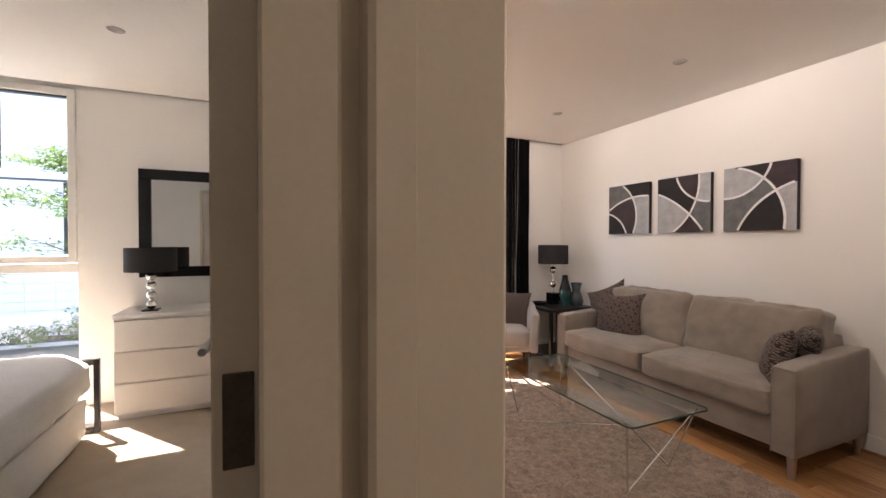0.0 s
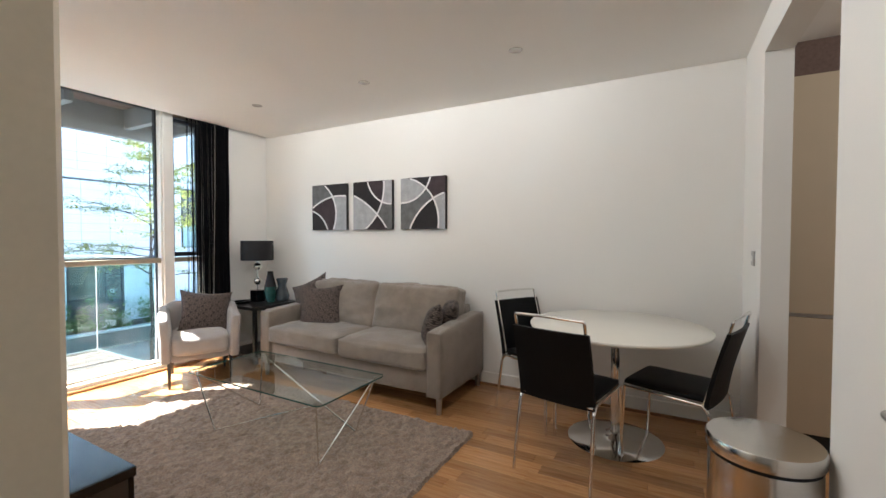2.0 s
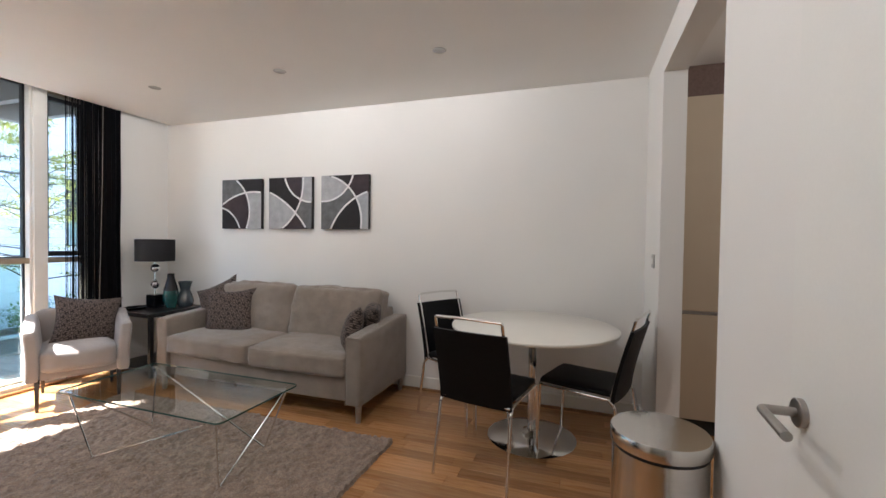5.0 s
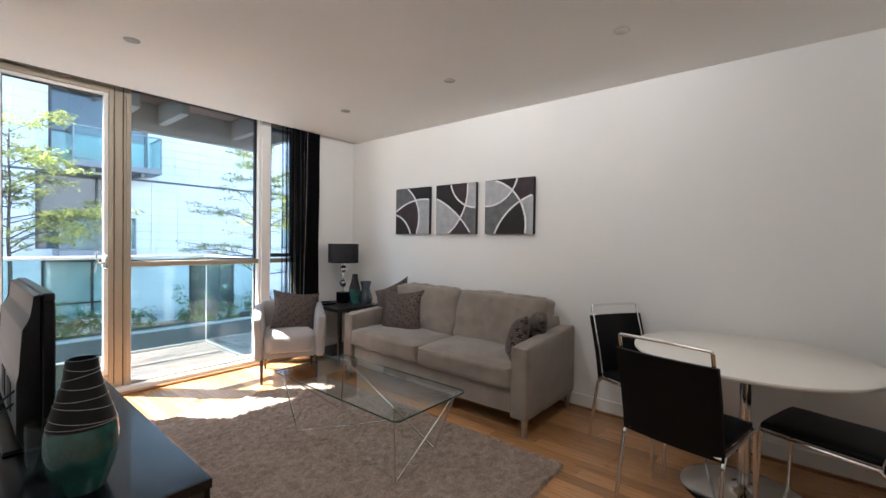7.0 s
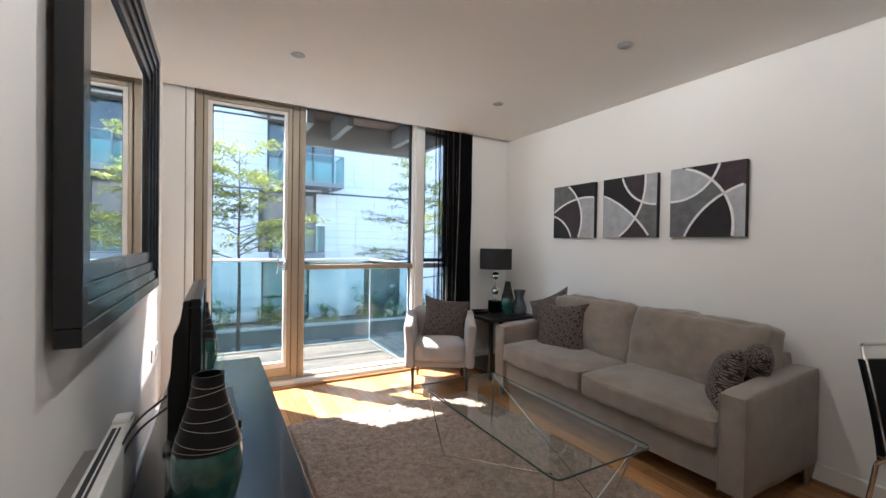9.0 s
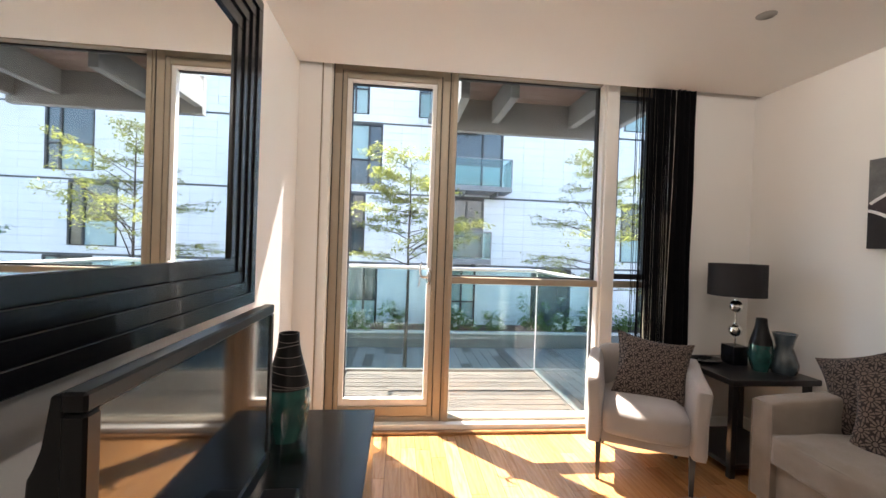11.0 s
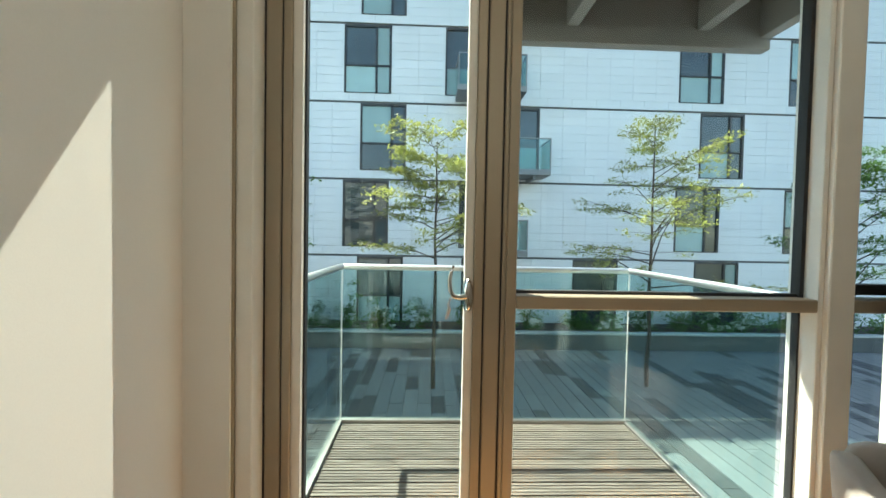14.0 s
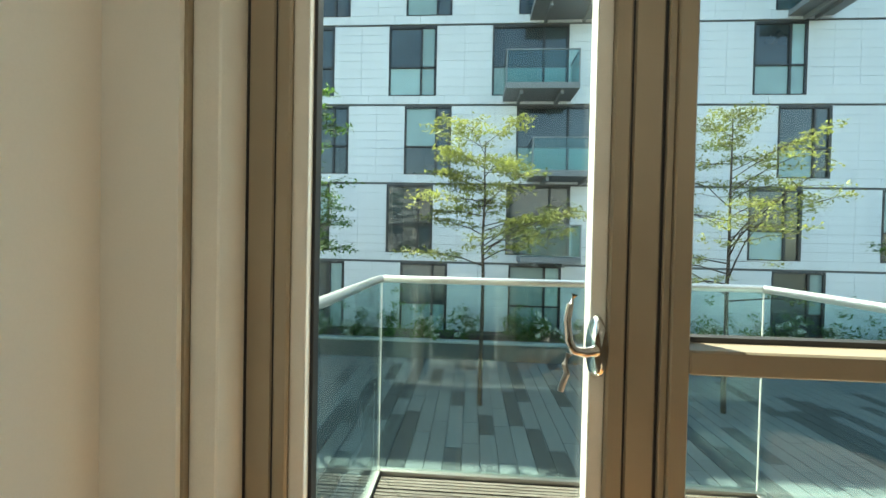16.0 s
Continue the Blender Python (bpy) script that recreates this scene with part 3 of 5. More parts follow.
# threshold
solid("window_sill", boxes((0.776, 3.24, 4.69, YF, 0, 0.055, 0.003), (0.776, 3.24, YF, YF + 0.13, 0, 0.03)), "alu_light", "pale stone threshold under the glazing", "sill")
solid("threshold_strip", box(0.722, 3.24, 4.645, 4.69, 0, 0.022, 0.004), "bead", "oak strip along the threshold", "trim")

# bedroom window
bwin = thing("window_2", "tall bedroom window with pale metal frame", "window", kind="structure")
part("window_frame", boxes((-0.86, -0.80, 4.70, 4.82, 0.05, 2.56, 0.003), (-2.6, -2.54, 4.70, 4.82, 0.05, 2.56, 0.003), (-2.54, -0.86, 4.70, 4.82, 2.50, 2.56, 0.003), (-2.54, -0.86, 4.70, 4.82, 0.05, 0.12, 0.003), (-2.54, -0.86, 4.70, 4.82, 1.05, 1.12, 0.003)), "alu_light", bwin)
part("casement", boxes((-0.915, -0.865, 4.685, 4.74, 1.13, 2.49, 0.003), (-2.53, -2.48, 4.685, 4.74, 1.13, 2.49, 0.003), (-2.48, -0.915, 4.685, 4.74, 2.44, 2.49, 0.003), (-2.48, -0.915, 4.685, 4.74, 1.13, 1.18, 0.003)), "alu_light", bwin)
part("gasket", boxes((-0.925, -0.915, 4.72, 4.735, 1.18, 2.44), (-2.48, -0.925, 4.72, 4.735, 2.43, 2.44)), "gasket", bwin)
part("pane", box(-2.5, -0.90, 4.728, 4.733, 1.16, 2.46), "glass", bwin).visible_shadow = False
part("pane", box(-2.54, -0.86, 4.76, 4.765, 0.12, 1.05), "glass", bwin).visible_shadow = False

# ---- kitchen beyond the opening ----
# dark brown box filling the space between cupboard tops and ceiling
solid("kitchen_bulkhead", box(3.79, EAST, -2.0, SOUTH - 0.127, 2.287, 2.50), "under", "dark brown strip over the kitchen cupboards", "bulkhead")


def tall_cupboard(y0, y1):
    t = thing("tall_cupboard", "tall cream gloss kitchen cupboard with handleless doors", "cupboard", pose(3.76, y0, 0), group="kitchen cupboards")
    w = y1 - y0
    part("carcass", box(0.022, 0.138, 0.002, w - 0.002, 0.0, 2.285), "dark_gap", t)
    part("door", box(0.0, 0.02, 0.003, w - 0.003, 0.84, 2.285, 0.002), "kitchen", t)
    part("door", box(0.0, 0.02, 0.003, w - 0.003, 0.10, 0.815, 0.002), "kitchen", t)
    part("rail", box(0.012, 0.03, 0.003, w - 0.003, 0.817, 0.838), "satin", t)
    return t


tall_cupboard(-0.86, -0.27)
tall_cupboard(-1.46, -0.865)
part("filler", box(3.762, EAST, -0.265, SOUTH - 0.127, 0, 2.285, 0.001), "kitchen")
tagged(bpy.data.objects["filler"], "narrow cream filler panel beside the cupboard", "panel")

# ---- ceiling downlights ----


def downlight(x, y, lit=False):
    t = thing("downlight", "round recessed ceiling downlight with satin rim", "downlight", pose(x, y, CEIL), group="ceiling downlights")
    part("rim", lathe([(0.030, -0.0008), (0.032, -0.0022), (0.042, -0.0020), (0.044, 0.0), (0.030, 0.0)], 28), "satin", t, "", True)
    part("bulb", lathe([(0.0, -0.0006), (0.028, -0.0008), (0.029, 0.0), (0, 0)], 20), "lamp_on" if lit else "lamp_off", t, "warm glowing bulb" if lit else "")
    return t


for x, y, lit in DOWNLIGHTS:
    downlight(x, y, lit)

# ---- sofa ----
sofa = thing("sofa", "two-seat grey-beige woven sofa with loose back cushions", "sofa", pose(3.08, 1.77, 0))
part("base", soft(0.74, 1.72, 0.20, 0.02, 0.004, 6, 0.002, 1), "sofa", sofa, "", True).matrix_local = pose(0.395, 0.98, 0.235)


def sofa_arm(seed):
    """An upright padded panel, its top rising a little towards the back."""
    bm = soft(0.80, 0.125, 0.49, 0.020, 0.004, 13, 0.0035, seed)
    for v in bm.verts:
        if v.co.z > 0:
            v.co.z += (v.co.x + 0.4) * 0.055 * v.co.z / 0.245
    return bm


def piping(w, d, z, r=0.0045):
    """A sewn cord round the edge of a cushion."""
    pts = [(w / 2, 0, z), (w / 2, d / 2, z), (-w / 2, d / 2, z), (-w / 2, -d / 2, z), (w / 2, -d / 2, z), (w / 2, 0, z)]
    return tube(rounded(pts, 0.035, 4), r, 6)


for y in (0.070, 1.890):
    a = part("arm", sofa_arm(y), "sofa", sofa, "", True)
    a.matrix_local = pose(0.40, y, 0.365)
    part("piping", tube(rounded([(-0.399, -0.056, -0.24), (-0.399, -0.056, 0.236), (-0.399, 0.056, 0.236), (-0.399, 0.056, -0.24)], 0.015), 0.004, 6), "sofa", a, "", True)
part("back_frame", soft(0.16, 1.70, 0.58, 0.03, 0.004, 8, 0.003, 3), "sofa", sofa, "", True).matrix_local = pose(0.70, 0.98, 0.43, 0, 4)
for i, y in enumerate((0.556, 1.404)):
    c = part("seat_cushion", soft(0.64, 0.84, 0.150, 0.030, (0.014, 0.003, 0.024), 21, 0.009, 5 + i), "sofa", sofa, "", True)
    c.matrix_local = pose(0.295, y, 0.400, 0, (-1.2, 0.4)[i], (0.6, -0.8)[i])
    part("piping", piping(0.636, 0.836, 0.060), "sofa", c, "", True)
    part("piping", piping(0.636, 0.836, -0.060), "sofa", c, "", True)
    part("back_cushion", soft(0.20, 0.84, 0.46, 0.040, (0.045, 0.003, 0.012), 25, 0.022, 9 + i), "sofa", sofa, "", True).matrix_local = pose(0.565, y, 0.640, 0, 13, (-2, 2)[i])
for x, y in ((0.045, 0.045), (0.045, 1.915), (0.745, 0.045), (0.745, 1.915)):
    part("leg", lathe([(0.017, 0.0), (0.018, 0.004), (0.024, 0.125), (0.0, 0.125)], 16), "satin", sofa, "tapered metal leg", True).matrix_local = pose(x, y, 0)


def scatter(m, seed, w=0.43, label="dark brown patterned scatter cushion on the sofa"):
    bm = pillow(w, w, 0.15, seed)
    t = part("scatter_cushion", bm, "cushion", None, "", True)
    t.matrix_world = m
    return tagged(t, label, "cushion", "scatter cushions")


scatter(pose(3.425, 3.29, 0.632, 20, 3, 112), 1)
scatter(pose(3.555, 3.545, 0.680, 22, 24, 106), 2)
scatter(pose(3.36, 2.010, 0.60, 18, 12, 33), 3, 0.35)
scatter(pose(3.56, 1.965, 0.645, 16, -14, 28), 4, 0.33)

# ---- dining table and chairs ----
table = thing("dining_table", "round white pedestal table on a polished chrome base", "table", pose(3.34, 0.64, 0))
part("tabletop", lathe([(0.0, 0.722), (0.515, 0.722), (0.532, 0.728), (0.536, 0.736), (0.534, 0.744), (0.526, 0.748), (0.0, 0.748)], 72), "white_top", table, "thin white laminate top", True)
part("column", lathe([(0.0, 0.03), (0.027, 0.03), (0.027, 0.722), (0, 0.722)], 28), "chrome", table, "", True)
part("base_disc", lathe([(0.0, 0.0), (0.285, 0.0), (0.287, 0.006), (0.270, 0.012), (0.12, 0.026), (0.055, 0.036), (0.036, 0.05), (0.0, 0.05)], 56), "chrome", table, "polished chrome disc", True)


def dining_chair(m):
    """Faces +x: legs at the corners, sling seat and back."""
    t = thing("dining_chair", "black leather dining chair with chrome tube frame", "chair", m, group="chairs round the table")
    w, r = 0.205, 0.0098
    part("seat", soft(0.43, 0.395, 0.034, 0.014, 0.004, 7, 0.0015, 2), "leather", t, "", True).matrix_local = pose(0.02, 0, 0.455)
    bm = bmesh.new()
    rows = 9
    grid = []
    for i in range(rows):
        k = i / (rows - 1)
        z = 0.415 + 0.405 * k
        x = -0.192 - 0.095 * k ** 1.3
        grid.append([(x - 0.016 * (1 - (2 * j / 8 - 1) ** 2), (j / 8 - 0.5) * 0.425, z) for j in range(9)])
    for side, off in ((0, 0.010), (1, -0.010)):
        vs = [[bm.verts.new((p[0] + off, p[1], p[2])) for p in row] for row in grid]
        for a, b in zip(vs, vs[1:]):
            for j in range(8):
                bm.faces.new((a[j], a[j + 1], b[j + 1], b[j]))
        if side:
            for i in range(rows - 1):
                bm.faces.new((first[i][0], first[i + 1][0], vs[i + 1][0], vs[i][0]))
                bm.faces.new((first[i][8], first[i + 1][8], vs[i + 1][8], vs[i][8]))
            for j in range(8):
                bm.faces.new((first[0][j], first[0][j + 1], vs[0][j + 1], vs[0][j]))
                bm.faces.new((first[-1][j], first[-1][j + 1], vs[-1][j + 1], vs[-1][j]))
        first = vs
    part("backrest", bm, "leather", t, "", True)
    part("back_frame", tube(rounded([(-0.178, 0.012 - w, 0.43), (-0.232, 0.012 - w, 0.64), (-0.300, 0.012 - w, 0.885), (-0.306, 0, 0.890), (-0.300, w - 0.012, 0.885), (-0.232, w - 0.012, 0.64), (-0.178, w - 0.012, 0.43)], 0.012), 0.008, 8), "chrome", t, "", True)
    part("seat_frame", tube(rounded([(-0.2, -w, 0.43), (0.235, -w, 0.435), (0.235, w, 0.435), (-0.2, w, 0.43), (-0.2, -w, 0.43)], 0.03), 0.009, 8), "chrome", t, "", True)
    for s in (-1, 1):
        part("leg", tube(rounded([(-0.17, s * w, 0.43), (-0.205, s * (w + 0.004), 0.40), (-0.265, s * (w + 0.012), 0.0)], 0.03), r, 10), "chrome", t, "", True)
        part("leg", tube([(0.225, s * w, 0.436), (0.245, s * (w + 0.006), 0.0)], r, 10), "chrome", t, "", True)
    return t


chair = dining_chair(pose(2.925, 0.835, 0, 0, 0, -12))
copy_thing(chair, pose(3.49, 1.15, 0, 0, 0, -120))
copy_thing(chair, pose(3.25, 0.29, 0, 0, 0, 72))

# ---- pedal bin ----
pbin = thing("pedal_bin", "brushed steel half-round pedal bin with domed lid", "bin", pose(2.17, 0.075, 0))
part("body", lathe([(0.0, 0.0), (0.150, 0.0), (0.152, 0.02), (0.152, 0.588), (0.0, 0.588)], 48), "steel", pbin, "", True)
part("base_ring", lathe([(0.1525, 0.0), (0.158, 0.002), (0.158, 0.028), (0.1525, 0.030)], 48), "plastic", pbin, "black plastic foot ring", True)
part("lid", lathe([(0.0, 0.600), (0.156, 0.600), (0.159, 0.604), (0.159, 0.640), (0.155, 0.647), (0.10, 0.652), (0.0, 0.655)], 48), "steel", pbin, "shallow domed steel lid", True)
part("lid_gap", lathe([(0.0, 0.588), (0.150, 0.588), (0.150, 0.600), (0.0, 0.600)], 40), "plastic", pbin)
part("hinge_bracket", boxes((0.06, 0.13, -0.165, -0.13, 0.56, 0.615, 0.006), (0.08, 0.11, -0.160, -0.14, 0.50, 0.56, 0.004)), "plastic", pbin, "black plastic hinge")
part("pedal", boxes((-0.21, -0.14, -0.03, 0.03, 0.010, 0.022, 0.004)), "plastic", pbin)

# ---- glass coffee table ----
ctable = thing("coffee_table", "low rectangular glass table on bent wire legs", "coffee table", pose(2.365, 2.555, 0.02))


def round_rect(hx, hy, r, n=6):
    out = []
    for cx, cy, a0 in ((hx - r, hy - r, 0), (-hx + r, hy - r, 90), (-hx + r, -hy + r, 180), (hx - r, -hy + r, 270)):
        out += [(cx + r * math.cos(radians(a0 + 90 * k / n)), cy + r * math.sin(radians(a0 + 90 * k / n))) for k in range(n + 1)]
    return out


bm = bmesh.new()
ring = round_rect(0.292, 0.60, 0.035)
lo, hi = [bm.verts.new((x, y, 0.380)) for x, y in ring], [bm.verts.new((x, y, 0.390)) for x, y in ring]
bm.faces.new(lo[::-1])
bm.faces.new(hi)
part("glass_top", bm, "table_glass", ctable, "clear glass top with rounded corners")
bm = bmesh.new()
lo, hi = [bm.verts.new((x, y, 0.3805)) for x, y in ring], [bm.verts.new((x, y, 0.3895)) for x, y in ring]
for k in range(len(ring)):
    j = (k + 1) % len(ring)
    bm.faces.new((lo[k], lo[j], hi[j], hi[k]))
part("glass_rim", bm, "glass_edge", ctable, "dark green polished glass edge")
TOPS = [(0.255, 0.545), (-0.255, 0.545), (-0.255, -0.545), (0.255, -0.545)]
FEET = [(0.195, 0.50), (-0.215, 0.415), (-0.195, -0.50), (0.215, -0.415)]
for k in range(4):
    (ax, ay), (fx, fy), (bx, by) = TOPS[k], FEET[k], TOPS[(k + 1) % 4]
    part("wire_leg", tube(rounded([(ax, ay, 0.376), (fx, fy, 0.006), (bx, by, 0.376)], 0.010), 0.0052, 8), "chrome", ctable, "", True)

# ---- armchair ----
arm = thing("armchair", "pale upholstered tub armchair with dark tapered legs", "armchair", pose(2.775, 4.17, 0, 0, 0, -29))
part("seat", soft(0.43, 0.54, 0.17, 0.04, 0.02, 9, 0.004, 1), "armchair", arm, "", True).matrix_local = pose(0, -0.02, 0.36)
part("base", soft(0.47, 0.50, 0.10, 0.02, 0.0, 6, 0.001, 1), "armchair", arm, "", True).matrix_local = pose(0, 0, 0.27)
for s in (-1, 1):
    bm = soft(0.085, 0.57, 0.38, 0.028, 0.004, 11, 0.002, s)
    for v in bm.verts:
        if v.co.z > 0:
            v.co.z += (v.co.y + 0.285) * 0.10 * v.co.z / 0.19
            v.co.x += s * 0.018 * v.co.z / 0.19
    part("arm", bm, "armchair", arm, "", True).matrix_local = pose(s * 0.262, 0.0, 0.410)
part("backrest", soft(0.54, 0.09, 0.42, 0.04, 0.01, 9, 0.003, 4), "armchair", arm, "", True).matrix_local = pose(0, 0.27, 0.47, -8)
for x, y in ((-0.235, -0.24), (0.235, -0.24), (-0.22, 0.25), (0.22, 0.25)):
    part("leg", lathe([(0.013, 0.0), (0.022, 0.24), (0.0, 0.24)], 4), "dark", arm, "dark tapered wooden leg").matrix_local = pose(x, y, 0, 0, 0, 45)
scatter(pose(2.848, 4.20, 0.584, -27, 7, -27), 7, 0.45, "dark patterned scatter cushion leaning in the armchair")

# ---- side table with lamp and vases ----
side = thing("side_table", "dark stained square side table with lower shelf", "side table", pose(3.50, 4.22, 0))
part("tabletop", box(-0.28, 0.30, -0.22, 0.36, 0.558, 0.593, 0.003), "dark", side)
part("lower_shelf", box(-0.25, 0.27, -0.19, 0.33, 0.055, 0.085, 0.003), "dark", side)
for x in (-0.25, 0.235):
    for y in (-0.19, 0.295):
        part("leg", box(x, x + 0.035, y, y + 0.035, 0, 0.558, 0.002), "dark", side)


def ball_lamp(name, m, base, centres, rb, h0, h1, rs, label):
    """A lamp with a square base block, chrome balls at the given heights and a drum shade."""
    t = thing(name, label, "lamp", m)
    part("base", box(-0.055, 0.055, -0.055, 0.055, 0.0, base, 0.004), "black_satin", t)
    for z in centres:
        part("chrome_ball", lathe([(rb * math.sin(math.pi * i / 12), z - rb * math.cos(math.pi * i / 12)) for i in range(13)], 24), "chrome", t, "", True)
        part("collar", lathe([(0.012, z + rb - 0.006), (0.012, z + rb + 0.008)], 12), "chrome", t)
    part("stem", lathe([(0.006, base), (0.006, h1 - 0.03)], 10), "chrome", t)
    part("shade", lathe([(rs, h0), (rs, h1), (rs - 0.004, h1), (rs - 0.004, h0)], 40), "shade", t, "black drum lampshade", True)
    part("spider", boxes((-rs + 0.004, rs - 0.004, -0.003, 0.003, h1 - 0.035, h1 - 0.03)), "satin", t)
    return t


ball_lamp("table_lamp", pose(3.54, 4.36, 0.593), 0.125, (0.225, 0.385), 0.043, 0.457, 0.672, 0.168, "table lamp with two chrome balls and black drum shade")


def banded_vase(name, m, h, r, label, mats=("teal", "vase_dark"), rings=True):
    t = thing(name, label, "vase", m)
    def rad(k):
        return r * (0.62 + 0.38 * math.sin(min(1, k / 0.36) * math.pi / 2)) if k < 0.36 else r * (0.44 + 0.56 * (0.5 + 0.5 * math.cos((k - 0.36) / 0.64 * math.pi)))
    low = [(rad(i / 20), h * i / 20) for i in range(11)]
    part("body", lathe([(0, 0)] + low, 40), mats[0], t, "translucent teal glass body", True)
    up = [(rad(0.5 + i / 20), h * (0.5 + i / 20)) for i in range(11)]
    part("neck", lathe(up + [(up[-1][0] - 0.006, h), (up[-1][0] - 0.008, h * 0.8), (0, h * 0.8)], 40), mats[1], t, "dark brown wound neck", True)
    if rings:
        rnd = random.Random(5)
        for k in (0.51, 0.55, 0.64, 0.71, 0.80, 0.87, 0.94):
            a0, sl = rnd.random() * 6, rnd.uniform(-0.035, 0.035)
            pts = []
            for i in range(29):
                a = math.tau * i / 28
                z = k + sl * math.sin(a + a0)
                q = rad(z) + 0.001
                pts.append((math.cos(a) * q, math.sin(a) * q, z * h))
            part("thread", tube(pts, 0.0007, 5), "thread", t)
    return t


banded_vase("vase", pose(3.58, 4.20, 0.593), 0.335, 0.068, "teal glass vase with dark neck on side table", rings=False)
vs = thing("twisted_vase", "waisted smoky blue glass vase on the side table", "vase", pose(3.695, 4.15, 0.593))
part("body", lathe([(0.0, 0), (0.062, 0), (0.076, 0.03), (0.078, 0.06), (0.060, 0.12), (0.044, 0.165), (0.054, 0.21), (0.066, 0.25), (0.062, 0.25), (0.042, 0.18), (0, 0.165)], 32), "smoke", vs, "", True)
tray = thing("tray", "dark shallow tray on the side table", "tray", pose(3.36, 4.40, 0.593))
part("dish", lathe([(0, 0), (0.10, 0), (0.125, 0.022), (0.120, 0.022), (0.097, 0.005), (0, 0.005)], 32, 1, 0.7), "black_satin", tray, "", True)

# ---- curtain ----


def curtain(name, x0, x1, y, amp, folds, label, seed):
    bm = bmesh.new()
    n, rows = folds * 10, 14
    rnd = random.Random(seed)
    ph = [rnd.uniform(0.7, 1.3) for _ in range(folds + 1)]
    vs = []
    for j in range(rows + 1):
        z = 0.03 + (2.58 - 0.03) * j / rows
        row = []
        for i in range(n + 1):
            u = i / n
            f = u * folds
            a = amp * ph[int(min(f, folds - 1e-6))] * (1.0 - 0.25 * j / rows)
            row.append(bm.verts.new((x0 + (x1 - x0) * u + 0.010 * noise.noise(Vector((u * 6, z, seed))), y + a * math.sin(f * math.tau) + 0.008 * noise.noise(Vector((u * 9, z * 2, seed + 4))), z)))
        vs.append(row)
    for a, b in zip(vs, vs[1:]):
        for i in range(n):
            bm.faces.new((a[i], a[i + 1], b[i + 1], b[i]))
    ob = part(name, bm, "curtain", None, "", True)
    mod = ob.modifiers.new("thickness", "SOLIDIFY")
    mod.thickness = 0.003
    return tagged(ob, label, "curtain")


curtain("curtain", 3.20, 3.375, 4.60, 0.026, 4, "black full-length curtain drawn to the side of the window", 2)
sheer = thing("string_curtain", "black string curtain hanging beside the drawn curtain", "curtain", pose(0, 0, 0))
rnd = random.Random(3)
for k in range(72):
    x = 2.940 + 0.27 * (k / 71) ** 0.75 + rnd.uniform(-0.003, 0.003)
    y = 4.625 + 0.024 * math.sin(k * 0.75) + rnd.uniform(-0.004, 0.004)
    part("string", tube([(x, y, 0.03), (x + rnd.uniform(-0.004, 0.004), y, 1.3), (x, y, 2.585)], 0.0026, 4), "curtain", sheer)
for k in range(22):
    x = 3.03 + 0.008 * k + rnd.uniform(-0.002, 0.002)
    part("string", tube([(x, 4.592, 0.03), (x + rnd.uniform(-0.003, 0.003), 4.594, 1.3), (x, 4.592, 2.585)], 0.0028, 4), "curtain", sheer)
cord = thing("pull_cord", "thin pale pull cord hanging before the curtain", "cord", pose(0, 0, 0))
part("string", tube([(3.20, 4.565, 2.58), (3.19, 4.562, 1.8), (3.165, 4.558, 0.9), (3.155, 4.556, 0.45)], 0.0018, 6), "thread", cord, "", True)
part("weight", lathe([(0.0, 0.40), (0.006, 0.402), (0.008, 0.43), (0.003, 0.452), (0, 0.452)], 12), "white_plastic", cord, "", True).matrix_local = pose(3.155, 4.556, 0)
solid("curtain_track", boxes((0.70, 3.45, 4.61, 4.63, 2.585, 2.615)), "satin", "slim metal curtain track in the ceiling recess", "track")

# ---- pictures: three painted canvases ----


def ribbon(c, r, a0, a1, size, w=0.016):
    """A raised painted arc on the canvas, cut to its square."""
    bm = bmesh.new()
    prev = None
    for i in range(361):
        a = radians(a0 + (a1 - a0) * i / 360)
        pts = [(c[0] + math.cos(a) * q, c[1] + math.sin(a) * q) for q in (r - w / 2, r + w / 2)]
        ok = all(abs(p[0]) <= size and abs(p[1]) <= size for p in pts)
        cur = [bm.verts.new((p[0], -0.0042, p[1])) for p in pts] + [bm.verts.new((p[0], -0.001, p[1])) for p in pts] if ok else None
        if prev and cur:
            bm.faces.new((prev[0], prev[1], cur[1], cur[0]))
            bm.faces.new((prev[0], cur[0], cur[2], prev[2]))
            bm.faces.new((prev[1], prev[3], cur[3], cur[1]))
        prev = cur
    return bm


def fields(size, discs, colours):
    """The painted fields: the square split into cells, coloured by which discs hold them."""
    bm = bmesh.new()
    n = 72
    vs = [[bm.verts.new(((2 * i / n - 1) * size, -0.0012, (2 * j / n - 1) * size)) for i in range(n + 1)] for j in range(n + 1)]
    for j in range(n):
        for i in range(n):
            x, z = (2 * (i + 0.5) / n - 1) * size, (2 * (j + 0.5) / n - 1) * size
            code = sum(2 ** k for k, (c, r) in enumerate(discs) if math.hypot(x - c[0], z - c[1]) < r)
            bm.faces.new((vs[j][i], vs[j][i + 1], vs[j + 1][i + 1], vs[j + 1][i])).material_index = colours[code % len(colours)]
    return bm


ART = ["art_black", "art_plum", "art_grey", "art_silver"]


def picture(y, discs, colours):
    t = thing("canvas_picture", "square abstract canvas in black, grey and silver arcs", "picture", pose(EAST - 0.037, y, 1.630, 0, 0, -90), group="three abstract canvases")
    part("canvas", box(-0.25, 0.25, 0.0, 0.035, -0.247, 0.247, 0.003), "art_black", t)
    part("painted_field", fields(0.247, discs, colours), ART, t)
    for c, r in discs:
        part("painted_arc", ribbon(c, r, 0, 360, 0.2465), "art_line", t)


